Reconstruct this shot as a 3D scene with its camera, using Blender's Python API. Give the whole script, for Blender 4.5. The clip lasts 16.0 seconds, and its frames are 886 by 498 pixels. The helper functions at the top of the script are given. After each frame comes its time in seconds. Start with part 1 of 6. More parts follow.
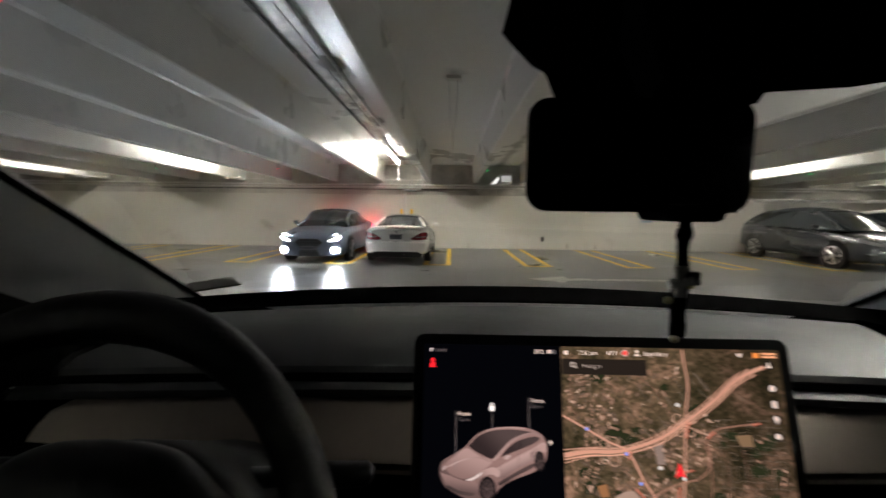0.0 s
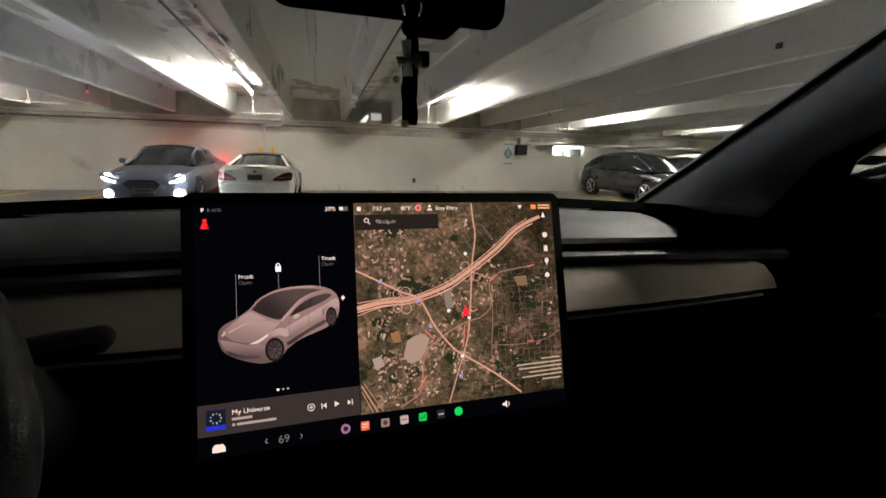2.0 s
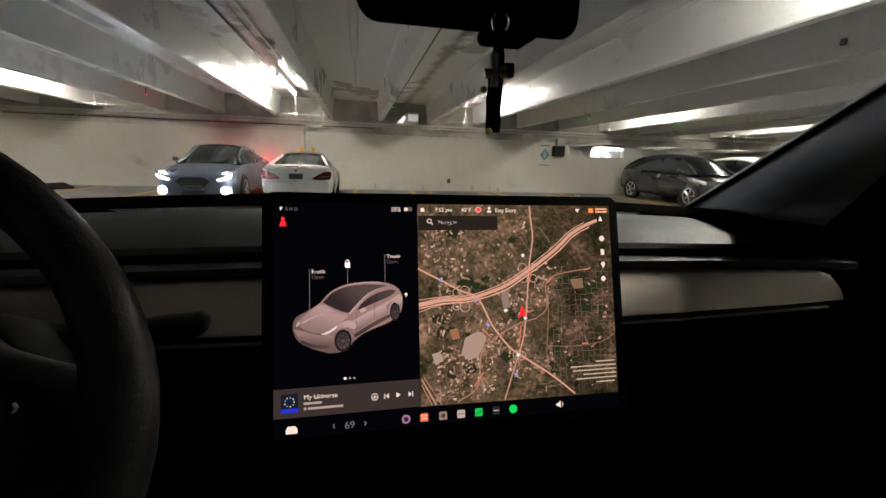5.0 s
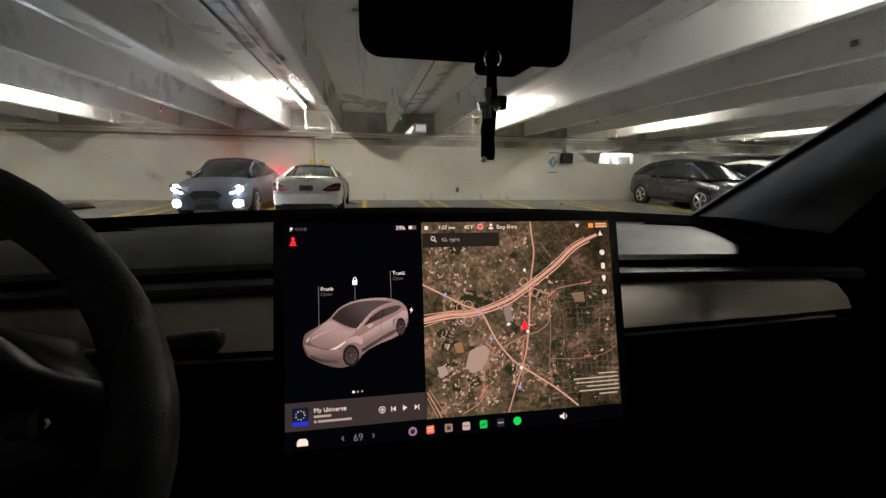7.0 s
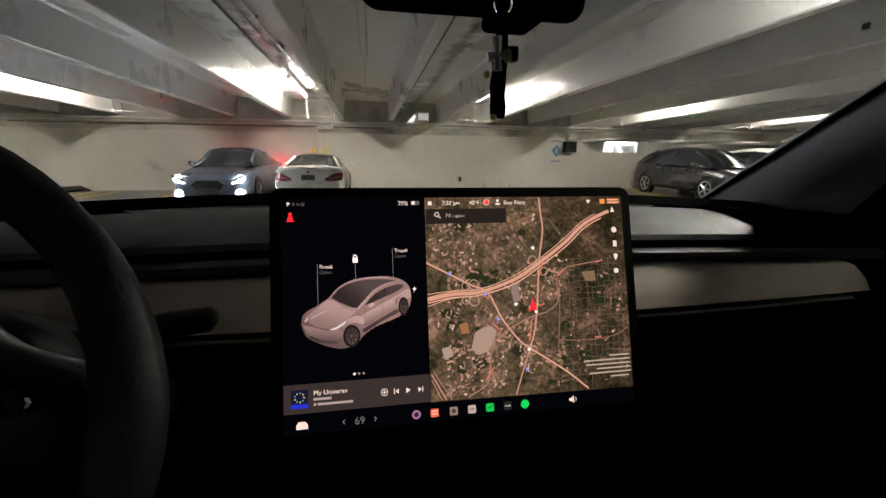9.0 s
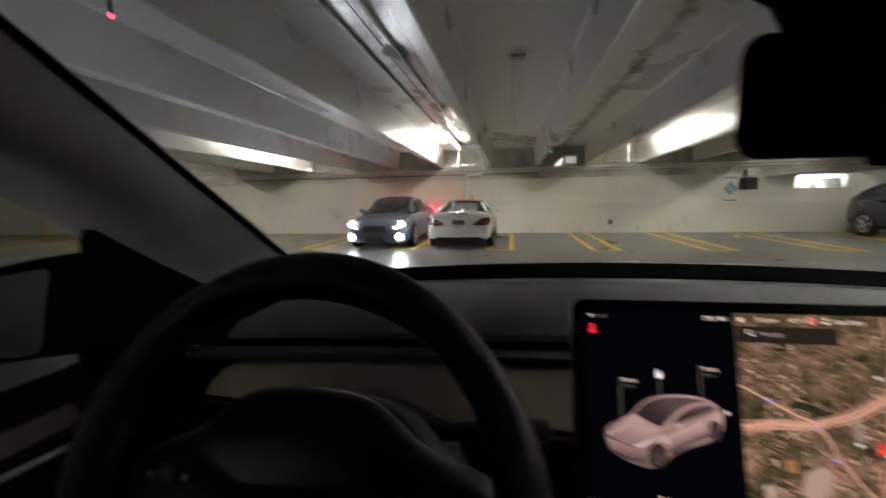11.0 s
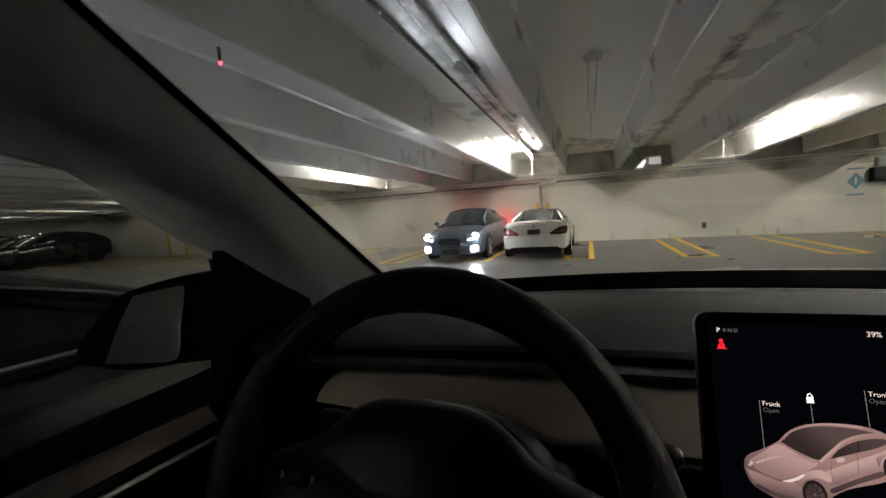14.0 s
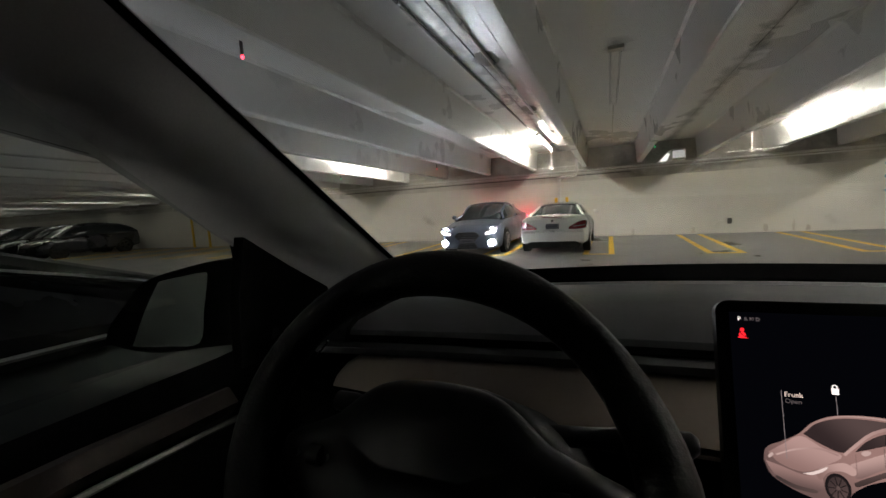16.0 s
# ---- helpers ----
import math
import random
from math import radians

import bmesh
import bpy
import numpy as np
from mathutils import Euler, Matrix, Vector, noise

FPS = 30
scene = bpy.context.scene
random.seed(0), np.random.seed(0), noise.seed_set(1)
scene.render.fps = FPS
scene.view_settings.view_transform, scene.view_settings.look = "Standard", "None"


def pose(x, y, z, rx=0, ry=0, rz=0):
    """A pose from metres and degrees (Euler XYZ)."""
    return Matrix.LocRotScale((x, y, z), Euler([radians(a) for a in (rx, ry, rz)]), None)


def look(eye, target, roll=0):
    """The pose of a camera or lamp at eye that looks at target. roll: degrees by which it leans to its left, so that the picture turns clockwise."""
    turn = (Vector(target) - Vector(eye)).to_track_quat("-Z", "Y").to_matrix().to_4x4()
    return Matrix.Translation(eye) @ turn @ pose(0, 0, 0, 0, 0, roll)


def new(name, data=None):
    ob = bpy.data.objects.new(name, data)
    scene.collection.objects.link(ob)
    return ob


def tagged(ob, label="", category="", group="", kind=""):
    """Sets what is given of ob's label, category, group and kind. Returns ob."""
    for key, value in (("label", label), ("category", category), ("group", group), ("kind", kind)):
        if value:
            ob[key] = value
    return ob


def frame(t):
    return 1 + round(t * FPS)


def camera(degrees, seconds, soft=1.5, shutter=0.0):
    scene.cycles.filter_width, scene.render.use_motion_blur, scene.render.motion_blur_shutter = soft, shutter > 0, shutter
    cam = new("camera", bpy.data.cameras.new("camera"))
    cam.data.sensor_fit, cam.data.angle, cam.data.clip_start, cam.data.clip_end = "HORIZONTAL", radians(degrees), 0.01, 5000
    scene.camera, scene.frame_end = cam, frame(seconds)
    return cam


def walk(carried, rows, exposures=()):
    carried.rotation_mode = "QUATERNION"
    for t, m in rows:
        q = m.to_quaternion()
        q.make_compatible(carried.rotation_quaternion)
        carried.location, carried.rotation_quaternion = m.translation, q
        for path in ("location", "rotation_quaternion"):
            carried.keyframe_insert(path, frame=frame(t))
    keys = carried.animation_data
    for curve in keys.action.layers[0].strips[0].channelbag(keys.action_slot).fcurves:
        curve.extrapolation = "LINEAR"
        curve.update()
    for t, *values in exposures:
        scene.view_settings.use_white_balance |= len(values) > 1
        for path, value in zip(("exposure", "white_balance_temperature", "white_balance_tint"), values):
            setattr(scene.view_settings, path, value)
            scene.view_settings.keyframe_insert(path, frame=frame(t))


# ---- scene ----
cam = camera(94.8, 16.0, shutter=0.8)
PATH = [
    (0, (-0.006, 0.003, 1.447), (-0.045, 1.994, 1.256), 0.7),
    (0.5, (0.009, 0.001, 1.451), (0.206, 1.979, 1.235), 0.8),
    (1, (0.013, 0.018, 1.439), (0.39, 1.961, 1.149), 1.1),
    (1.5, (0.041, 0.009, 1.397), (0.546, 1.904, 1.009), 1.5),
    (2, (0.072, 0.003, 1.365), (0.629, 1.871, 0.916), 1.6),
    (2.5, (0.068, 0.003, 1.364), (0.647, 1.858, 0.893), 1.8),
    (3, (0.074, 0.0, 1.367), (0.682, 1.846, 0.898), 2.1),
    (3.5, (0.078, -0.005, 1.37), (0.671, 1.848, 0.906), 2.2),
    (4, (0.062, 0.0, 1.365), (0.556, 1.88, 0.895), 1.9),
    (4.5, (0.049, -0.002, 1.366), (0.491, 1.893, 0.902), 2.1),
    (5, (0.044, -0.003, 1.367), (0.447, 1.904, 0.916), 2.0),
    (7.3, (0.049, -0.016, 1.378), (0.406, 1.909, 0.968), 0.9),
    (7.5, (0.051, -0.01, 1.372), (0.41, 1.91, 0.944), 1.0),
    (8, (0.048, -0.001, 1.363), (0.416, 1.912, 0.908), 1.1),
    (8.2, (0.049, 0.0, 1.361), (0.413, 1.912, 0.901), 1.0),
    (10.3, (0.041, -0.005, 1.37), (0.18, 1.944, 0.945), 0.0),
    (10.5, (0.007, -0.017, 1.394), (-0.002, 1.949, 1.024), -0.3),
    (11, (-0.096, -0.008, 1.428), (-0.423, 1.948, 1.17), -1.1),
    (11.5, (-0.123, -0.022, 1.439), (-0.664, 1.894, 1.247), -1.9),
    (12, (-0.116, -0.009, 1.431), (-0.748, 1.879, 1.239), -2.9),
    (12.5, (-0.118, -0.012, 1.431), (-0.765, 1.872, 1.249), -3.5),
    (13, (-0.118, -0.012, 1.431), (-0.772, 1.869, 1.247), -3.7),
    (13.5, (-0.118, -0.011, 1.429), (-0.779, 1.867, 1.242), -3.7),
    (14, (-0.122, -0.013, 1.43), (-0.798, 1.86, 1.243), -3.8),
    (14.5, (-0.119, -0.014, 1.429), (-0.804, 1.856, 1.241), -3.8),
    (15, (-0.118, -0.018, 1.43), (-0.831, 1.842, 1.248), -3.9),
    (15.5, (-0.116, -0.013, 1.422), (-0.856, 1.834, 1.212), -3.8),
    (16, (-0.12, -0.014, 1.422), (-0.876, 1.826, 1.211), -3.5),
]
walk(cam, [(t, look(eye, target, roll)) for t, eye, target, roll in PATH])


# ---- world and light ----
world = bpy.data.worlds.new("night")
world.use_nodes = True
world.node_tree.nodes["Background"].inputs["Color"].default_value = (0.01, 0.012, 0.016, 1)
world.node_tree.nodes["Background"].inputs["Strength"].default_value = 0.02
scene.world = world
TUBE_POWER = 368.0       # fluorescent tubes
HEAD_POWER = 120.0     # headlights of the sedan
TAIL_POWER = 22.0       # its rear lights


# ---- materials ----
def node(nt, kind, **inputs):
    n = nt.nodes.new(kind)
    for k, v in inputs.items():
        n.inputs[k.replace("_", " ")].default_value = v
    return n


def surf(name, col, rough=0.5, metal=0.0, var=0.15, big=1.5, fine=40.0, bump=0.1, coat=0.0, stain=None, stain_at=(0.55, 0.7), stain_scale=0.8, pieces=0.0, spec=0.5, patchy=0.12):
    """A surface with two scales of variation, wear stains of another colour, and fine relief."""
    m = bpy.data.materials.new(name)
    m.use_nodes = True
    nt = m.node_tree
    bs = nt.nodes["Principled BSDF"]
    bs.inputs["Metallic"].default_value = metal
    bs.inputs["Coat Weight"].default_value = coat
    bs.inputs["Specular IOR Level"].default_value = spec
    co = nt.nodes.new("ShaderNodeTexCoord")
    a = node(nt, "ShaderNodeTexNoise", Scale=big, Detail=5.0, Roughness=0.6)
    b = node(nt, "ShaderNodeTexNoise", Scale=fine, Detail=4.0, Roughness=0.7)
    nt.links.new(co.outputs["Object"], a.inputs["Vector"])
    nt.links.new(co.outputs["Object"], b.inputs["Vector"])
    add = node(nt, "ShaderNodeMath")
    add.operation = "ADD"
    nt.links.new(a.outputs["Fac"], add.inputs[0])
    nt.links.new(b.outputs["Fac"], add.inputs[1])
    rg = node(nt, "ShaderNodeMapRange", From_Min=0.7, From_Max=1.3, To_Min=1 - var, To_Max=1 + var)
    nt.links.new(add.outputs[0], rg.inputs["Value"])
    mix = nt.nodes.new("ShaderNodeMix")
    mix.data_type, mix.blend_type = "RGBA", "MULTIPLY"
    mix.inputs["Factor"].default_value = 1.0
    mix.inputs["A"].default_value = (*col, 1)
    nt.links.new(rg.outputs["Result"], mix.inputs["B"])
    out = mix.outputs["Result"]
    if pieces:
        oi = nt.nodes.new("ShaderNodeObjectInfo")
        pr = node(nt, "ShaderNodeMapRange", To_Min=1 - pieces, To_Max=1 + pieces)
        nt.links.new(oi.outputs["Random"], pr.inputs["Value"])
        m2 = nt.nodes.new("ShaderNodeMix")
        m2.data_type, m2.blend_type = "RGBA", "MULTIPLY"
        m2.inputs["Factor"].default_value = 1.0
        nt.links.new(out, m2.inputs["A"])
        nt.links.new(pr.outputs["Result"], m2.inputs["B"])
        out = m2.outputs["Result"]
    if stain:
        s = node(nt, "ShaderNodeTexNoise", Scale=stain_scale, Detail=8.0, Roughness=0.65)
        nt.links.new(co.outputs["Object"], s.inputs["Vector"])
        sr = node(nt, "ShaderNodeMapRange", From_Min=stain_at[0], From_Max=stain_at[1])
        nt.links.new(s.outputs["Fac"], sr.inputs["Value"])
        m3 = nt.nodes.new("ShaderNodeMix")
        m3.data_type = "RGBA"
        nt.links.new(sr.outputs["Result"], m3.inputs["Factor"])
        nt.links.new(out, m3.inputs["A"])
        m3.inputs["B"].default_value = (*stain, 1)
        out = m3.outputs["Result"]
    nt.links.new(out, bs.inputs["Base Color"])
    rr = node(nt, "ShaderNodeMapRange", From_Min=0.3, From_Max=0.7, To_Min=max(0.02, rough - patchy), To_Max=min(1.0, rough + patchy))
    nt.links.new(a.outputs["Fac"], rr.inputs["Value"])
    nt.links.new(rr.outputs["Result"], bs.inputs["Roughness"])
    if bump:
        bp = node(nt, "ShaderNodeBump", Strength=bump, Distance=0.01)
        nt.links.new(b.outputs["Fac"], bp.inputs["Height"])
        nt.links.new(bp.outputs["Normal"], bs.inputs["Normal"])
    return m


def glow(name, col, strength):
    m = bpy.data.materials.new(name)
    m.use_nodes = True
    nt = m.node_tree
    nt.nodes.remove(nt.nodes["Principled BSDF"])
    e = node(nt, "ShaderNodeEmission", Color=(*col, 1), Strength=strength)
    nt.links.new(e.outputs[0], nt.nodes["Material Output"].inputs["Surface"])
    return m


def pane(name, tint=(1, 1, 1), gloss=1.0):
    """Thin clear glass: see-through with a Fresnel gloss."""
    m = bpy.data.materials.new(name)
    m.use_nodes = True
    nt = m.node_tree
    nt.nodes.remove(nt.nodes["Principled BSDF"])
    t = node(nt, "ShaderNodeBsdfTransparent", Color=(*tint, 1))
    g = node(nt, "ShaderNodeBsdfGlossy", Roughness=0.02, Color=(gloss, gloss, gloss, 1))
    lw = node(nt, "ShaderNodeLayerWeight", Blend=0.5)
    pw = nt.nodes.new("ShaderNodeMath")
    pw.operation = "POWER"
    pw.inputs[1].default_value = 5.0
    nt.links.new(lw.outputs["Facing"], pw.inputs[0])
    fr = node(nt, "ShaderNodeMapRange", To_Min=0.04, To_Max=1.0)
    nt.links.new(pw.outputs[0], fr.inputs["Value"])
    mx = nt.nodes.new("ShaderNodeMixShader")
    nt.links.new(fr.outputs["Result"], mx.inputs[0])
    nt.links.new(t.outputs[0], mx.inputs[1])
    nt.links.new(g.outputs[0], mx.inputs[2])
    nt.links.new(mx.outputs[0], nt.nodes["Material Output"].inputs["Surface"])
    return m


M_WALL = surf("painted_wall", (0.70, 0.68, 0.62), 0.6, var=0.10, big=0.7, fine=18, bump=0.15, stain=(0.38, 0.34, 0.28), stain_at=(0.6, 0.8), stain_scale=0.9)
M_LEDGE = surf("bare_concrete", (0.58, 0.56, 0.51), 0.8, var=0.25, big=1.2, fine=25, bump=0.3, stain=(0.22, 0.20, 0.17), stain_at=(0.5, 0.75))
M_SCUFF = surf("scuffed_paint", (0.60, 0.56, 0.49), 0.8, var=0.3, big=4, fine=40, bump=0.2)
M_CEIL = surf("painted_ceiling", (0.75, 0.745, 0.72), 0.29, spec=0.75, patchy=0.04, var=0.07, big=0.4, fine=14, bump=0.08)
def joint_dirt(m, joints, spots):
    """Water dirt that creeps out from the deck joints, and round stains of (x, y, radius)."""
    nt = m.node_tree
    bs = nt.nodes["Principled BSDF"]
    src = bs.inputs["Base Color"].links[0].from_socket
    co = nt.nodes.new("ShaderNodeTexCoord")
    sep = nt.nodes.new("ShaderNodeSeparateXYZ")
    nt.links.new(co.outputs["Object"], sep.inputs[0])
    nz = node(nt, "ShaderNodeTexNoise", Scale=2.0, Detail=7.0, Roughness=0.72)
    nt.links.new(co.outputs["Object"], nz.inputs["Vector"])

    def calc(op, a, b):
        q = nt.nodes.new("ShaderNodeMath")
        q.operation = op
        for i, v in enumerate((a, b)):
            if isinstance(v, float):
                q.inputs[i].default_value = v
            else:
                nt.links.new(v, q.inputs[i])
        return q.outputs[0]

    wide = calc("MULTIPLY", calc("MAXIMUM", calc("SUBTRACT", nz.outputs["Fac"], 0.44), 0.0), 0.85)
    total = None
    for x in joints:
        d = calc("ABSOLUTE", calc("SUBTRACT", sep.outputs["X"], x), 0.0)
        r = node(nt, "ShaderNodeMapRange", From_Min=0.12, From_Max=-0.05, To_Min=0.0, To_Max=0.8)
        nt.links.new(calc("SUBTRACT", d, wide), r.inputs["Value"])
        total = r.outputs["Result"] if total is None else calc("MAXIMUM", total, r.outputs["Result"])
    for x, y, rad in spots:
        dx, dy = calc("SUBTRACT", sep.outputs["X"], x), calc("MULTIPLY", calc("SUBTRACT", sep.outputs["Y"], y), 0.6)
        d = calc("SQRT", calc("ADD", calc("MULTIPLY", dx, dx), calc("MULTIPLY", dy, dy)), 0.0)
        r = node(nt, "ShaderNodeMapRange", From_Min=rad, From_Max=0.0, To_Min=0.0, To_Max=0.6)
        nt.links.new(calc("SUBTRACT", d, wide), r.inputs["Value"])
        total = calc("MAXIMUM", total, r.outputs["Result"])
    mx = nt.nodes.new("ShaderNodeMix")
    mx.data_type = "RGBA"
    nt.links.new(total, mx.inputs["Factor"])
    nt.links.new(src, mx.inputs["A"])
    mx.inputs["B"].default_value = (0.10, 0.092, 0.078, 1)
    nt.links.new(mx.outputs["Result"], bs.inputs["Base Color"])


joint_dirt(M_CEIL, (-1.72, 1.77, 5.26), ((0.0, 5.9, 0.17), (-1.6, 5.5, 0.35), (-1.6, 8.6, 0.35)))
M_STEM = surf("painted_beam", (0.76, 0.755, 0.73), 0.29, spec=0.7, patchy=0.04, var=0.07, big=0.6, fine=16, bump=0.08)
M_PEEL = surf("bare_patch", (0.19, 0.18, 0.165), 0.85, var=0.3, big=3, fine=30, bump=0.4)
M_FLOOR = surf("sealed_floor", (0.14, 0.14, 0.14), 0.32, patchy=0.06, spec=0.22, var=0.16, big=0.6, fine=90, bump=0.12, stain=(0.115, 0.114, 0.112), stain_at=(0.5, 0.95), stain_scale=0.45)
M_YELLOW = surf("yellow_line_paint", (0.80, 0.50, 0.03), 0.5, var=0.2, big=3, fine=60, bump=0.1, stain=(0.32, 0.22, 0.06), stain_at=(0.62, 0.78), stain_scale=5)
M_FADED = surf("faded_white_paint", (0.50, 0.485, 0.45), 0.55, var=0.3, big=4, fine=50, bump=0.1, stain=(0.16, 0.16, 0.155), stain_at=(0.50, 0.66), stain_scale=4)
M_PIPE = surf("painted_pipe", (0.74, 0.73, 0.70), 0.4, var=0.15, big=2, fine=40, bump=0.05)
M_DARKPIPE = surf("dark_conduit", (0.10, 0.095, 0.09), 0.5, var=0.2, bump=0.05)
M_GALV = surf("galvanised", (0.55, 0.55, 0.55), 0.35, metal=0.9, var=0.2, bump=0.05)
M_FIXT = surf("white_enamel", (0.75, 0.75, 0.73), 0.35, var=0.05, bump=0.02)
# tube strengths are set apart only to balance the light between rows
M_TUBE = glow("fluorescent", (1.0, 0.955, 0.84), TUBE_POWER * 0.56)
M_DIMTUBE = glow("dim_fluorescent", (1.0, 0.97, 0.86), 22.0)
M_WEAKTUBE = glow("weak_fluorescent", (1.0, 0.955, 0.84), TUBE_POWER * 0.37)
M_STRONGTUBE = glow("strong_fluorescent", (1.0, 0.965, 0.87), TUBE_POWER * 1.3)
M_BLACK = surf("black_plastic", (0.005, 0.005, 0.0053), 0.42, var=0.2, big=4, fine=220, bump=0.08, spec=0.25)
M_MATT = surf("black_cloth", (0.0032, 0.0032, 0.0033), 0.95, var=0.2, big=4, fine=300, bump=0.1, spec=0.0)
M_PAD = surf("soft_dash_pad", (0.046, 0.047, 0.048), 0.6, var=0.12, big=3, fine=320, bump=0.15)
M_LINER = surf("pillar_cloth", (0.50, 0.50, 0.505), 0.9, var=0.10, big=5, fine=420, bump=0.15, spec=0.2)
M_TRIM = surf("pale_trim", (0.35, 0.29, 0.245), 0.42, metal=0.62, var=0.05, big=4, fine=120, bump=0.04, spec=0.8, patchy=0.03)
M_DOORTRIM = surf("dark_wood_trim", (0.055, 0.038, 0.030), 0.5, var=0.2, big=3, fine=90, bump=0.08)
M_LEATHER = surf("wheel_leather", (0.007, 0.007, 0.0075), 0.48, var=0.15, big=6, fine=260, bump=0.18, spec=0.22)
M_HUB = surf("smooth_black_cover", (0.0045, 0.0045, 0.005), 0.45, var=0.08, big=4, fine=200, bump=0.02, spec=0.25)
M_CHROME = surf("satin_metal", (0.62, 0.62, 0.62), 0.2, metal=1.0, var=0.1, bump=0.0)
M_BITS = surf("worn_silver", (0.72, 0.72, 0.68), 0.3, metal=0.3, var=0.15, bump=0.0)
M_BEAD = surf("pale_bead", (0.70, 0.66, 0.30), 0.3, var=0.1, bump=0.0)
M_TYRE = surf("tyre_rubber", (0.018, 0.018, 0.018), 0.8, var=0.2, bump=0.1)
M_RIM = surf("alloy_rim", (0.62, 0.62, 0.63), 0.3, metal=0.85, var=0.1, bump=0.0)
M_WHITE = surf("white_car_paint", (0.86, 0.85, 0.81), 0.3, var=0.03, big=2, fine=30, bump=0.0, coat=0.6)
M_GREY = surf("grey_car_paint", (0.105, 0.128, 0.170), 0.35, metal=0.4, var=0.05, bump=0.0, coat=0.6)
M_SOOT = surf("dark_grille", (0.028, 0.029, 0.031), 0.5, var=0.2, bump=0.1)
M_DARK = surf("dark_car_paint", (0.034, 0.036, 0.042), 0.3, metal=0.3, var=0.05, bump=0.0, coat=0.8)
M_SILVER = surf("silver_car_paint", (0.34, 0.36, 0.34), 0.35, metal=0.5, var=0.05, bump=0.0, coat=0.5)
M_CARGLASS = surf("car_window", (0.022, 0.026, 0.028), 0.08, var=0.1, bump=0.0, spec=0.35)
M_UNLITGLASS = surf("unlit_window", (0.004, 0.0045, 0.0045), 0.25, var=0.1, bump=0.0, spec=0.12)
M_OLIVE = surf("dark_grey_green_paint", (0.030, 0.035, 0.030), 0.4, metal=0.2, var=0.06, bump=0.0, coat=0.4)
M_REDLENS = surf("red_lens", (0.15, 0.014, 0.02), 0.15, var=0.2, bump=0.0, coat=0.5)
M_LENS = surf("clear_lens", (0.45, 0.46, 0.48), 0.12, metal=0.5, var=0.2, bump=0.0, coat=0.5)
M_HEAD = glow("headlight_glow", (0.86, 0.93, 1.0), HEAD_POWER)
M_DRL = glow("running_light", (1.0, 0.95, 0.86), 14.0)
M_TAIL = glow("tail_glow", (1.0, 0.03, 0.05), TAIL_POWER)
M_GREENLED = glow("green_led", (0.05, 1.0, 0.25), 6.0)
M_REDLED = glow("red_led", (1.0, 0.03, 0.05), 9.0)
M_BLUE = surf("blue_sign_paint", (0.17, 0.33, 0.45), 0.5, var=0.1, bump=0.0)
M_PLATE = surf("dull_plate", (0.11, 0.11, 0.12), 0.5, var=0.2, bump=0.0)
M_BAR = surf("plate_bar", (0.06, 0.06, 0.07), 0.5, var=0.1, bump=0.0)
M_GLASS = pane("windscreen_glass")
M_SIDEGLASS = pane("side_glass", (0.72, 0.75, 0.73))
M_ROOFGLASS = pane("tinted_roof_glass", (0.11, 0.112, 0.11))
M_MIRROR = surf("dimmed_mirror", (0.035, 0.040, 0.038), 0.03, metal=1.0, var=0.0, bump=0.0)
M_LIGHTLINE = surf("worn_edge", (0.34, 0.33, 0.31), 0.4, metal=0.6, var=0.1, bump=0.0)


# ---- building helpers ----
def mesh_ob(name, bm, material, smooth=0.0):
    me = bpy.data.meshes.new(name)
    bmesh.ops.recalc_face_normals(bm, faces=bm.faces)
    bm.to_mesh(me)
    bm.free()
    me.materials.append(material)
    if smooth:
        me.shade_smooth()
        me.set_sharp_from_angle(angle=radians(smooth))
    return new(name, me)


def part(name, bm, material, parent, label="", smooth=0.0):
    ob = mesh_ob(name, bm, material, smooth)
    ob.parent = parent
    return tagged(ob, label)


def thing(name, label, category, m=None, group="", kind=""):
    ob = new(name)
    if m is not None:
        ob.matrix_basis = m
    return tagged(ob, label, category, group, kind)


def box(bm, lo, hi, bevel=0.0, seg=2, m=None):
    lo, hi = Vector(lo), Vector(hi)
    r = bmesh.ops.create_cube(bm, size=1.0)
    vs = r["verts"]
    bmesh.ops.scale(bm, verts=vs, vec=hi - lo)
    bmesh.ops.translate(bm, verts=vs, vec=(lo + hi) / 2)
    if m is not None:
        bmesh.ops.transform(bm, matrix=m, verts=vs)
    if bevel:
        es = list({e for v in vs for e in v.link_edges})
        bmesh.ops.bevel(bm, geom=es, offset=bevel, segments=seg, profile=0.5, affect="EDGES")
    return bm


def boxed(lo, hi, bevel=0.0, seg=2, m=None):
    return box(bmesh.new(), lo, hi, bevel, seg, m)


def loft(bm, rings, ring_closed=True, caps=True):
    """Joins rings of equal length with quads."""
    vs = [[bm.verts.new(p) for p in ring] for ring in rings]
    n = len(vs[0])
    for a, b in zip(vs, vs[1:]):
        for i in range(n if ring_closed else n - 1):
            j = (i + 1) % n
            bm.faces.new((a[i], a[j], b[j], b[i]))
    if caps and ring_closed:
        bm.faces.new(vs[0])
        bm.faces.new(vs[-1])
    return bm


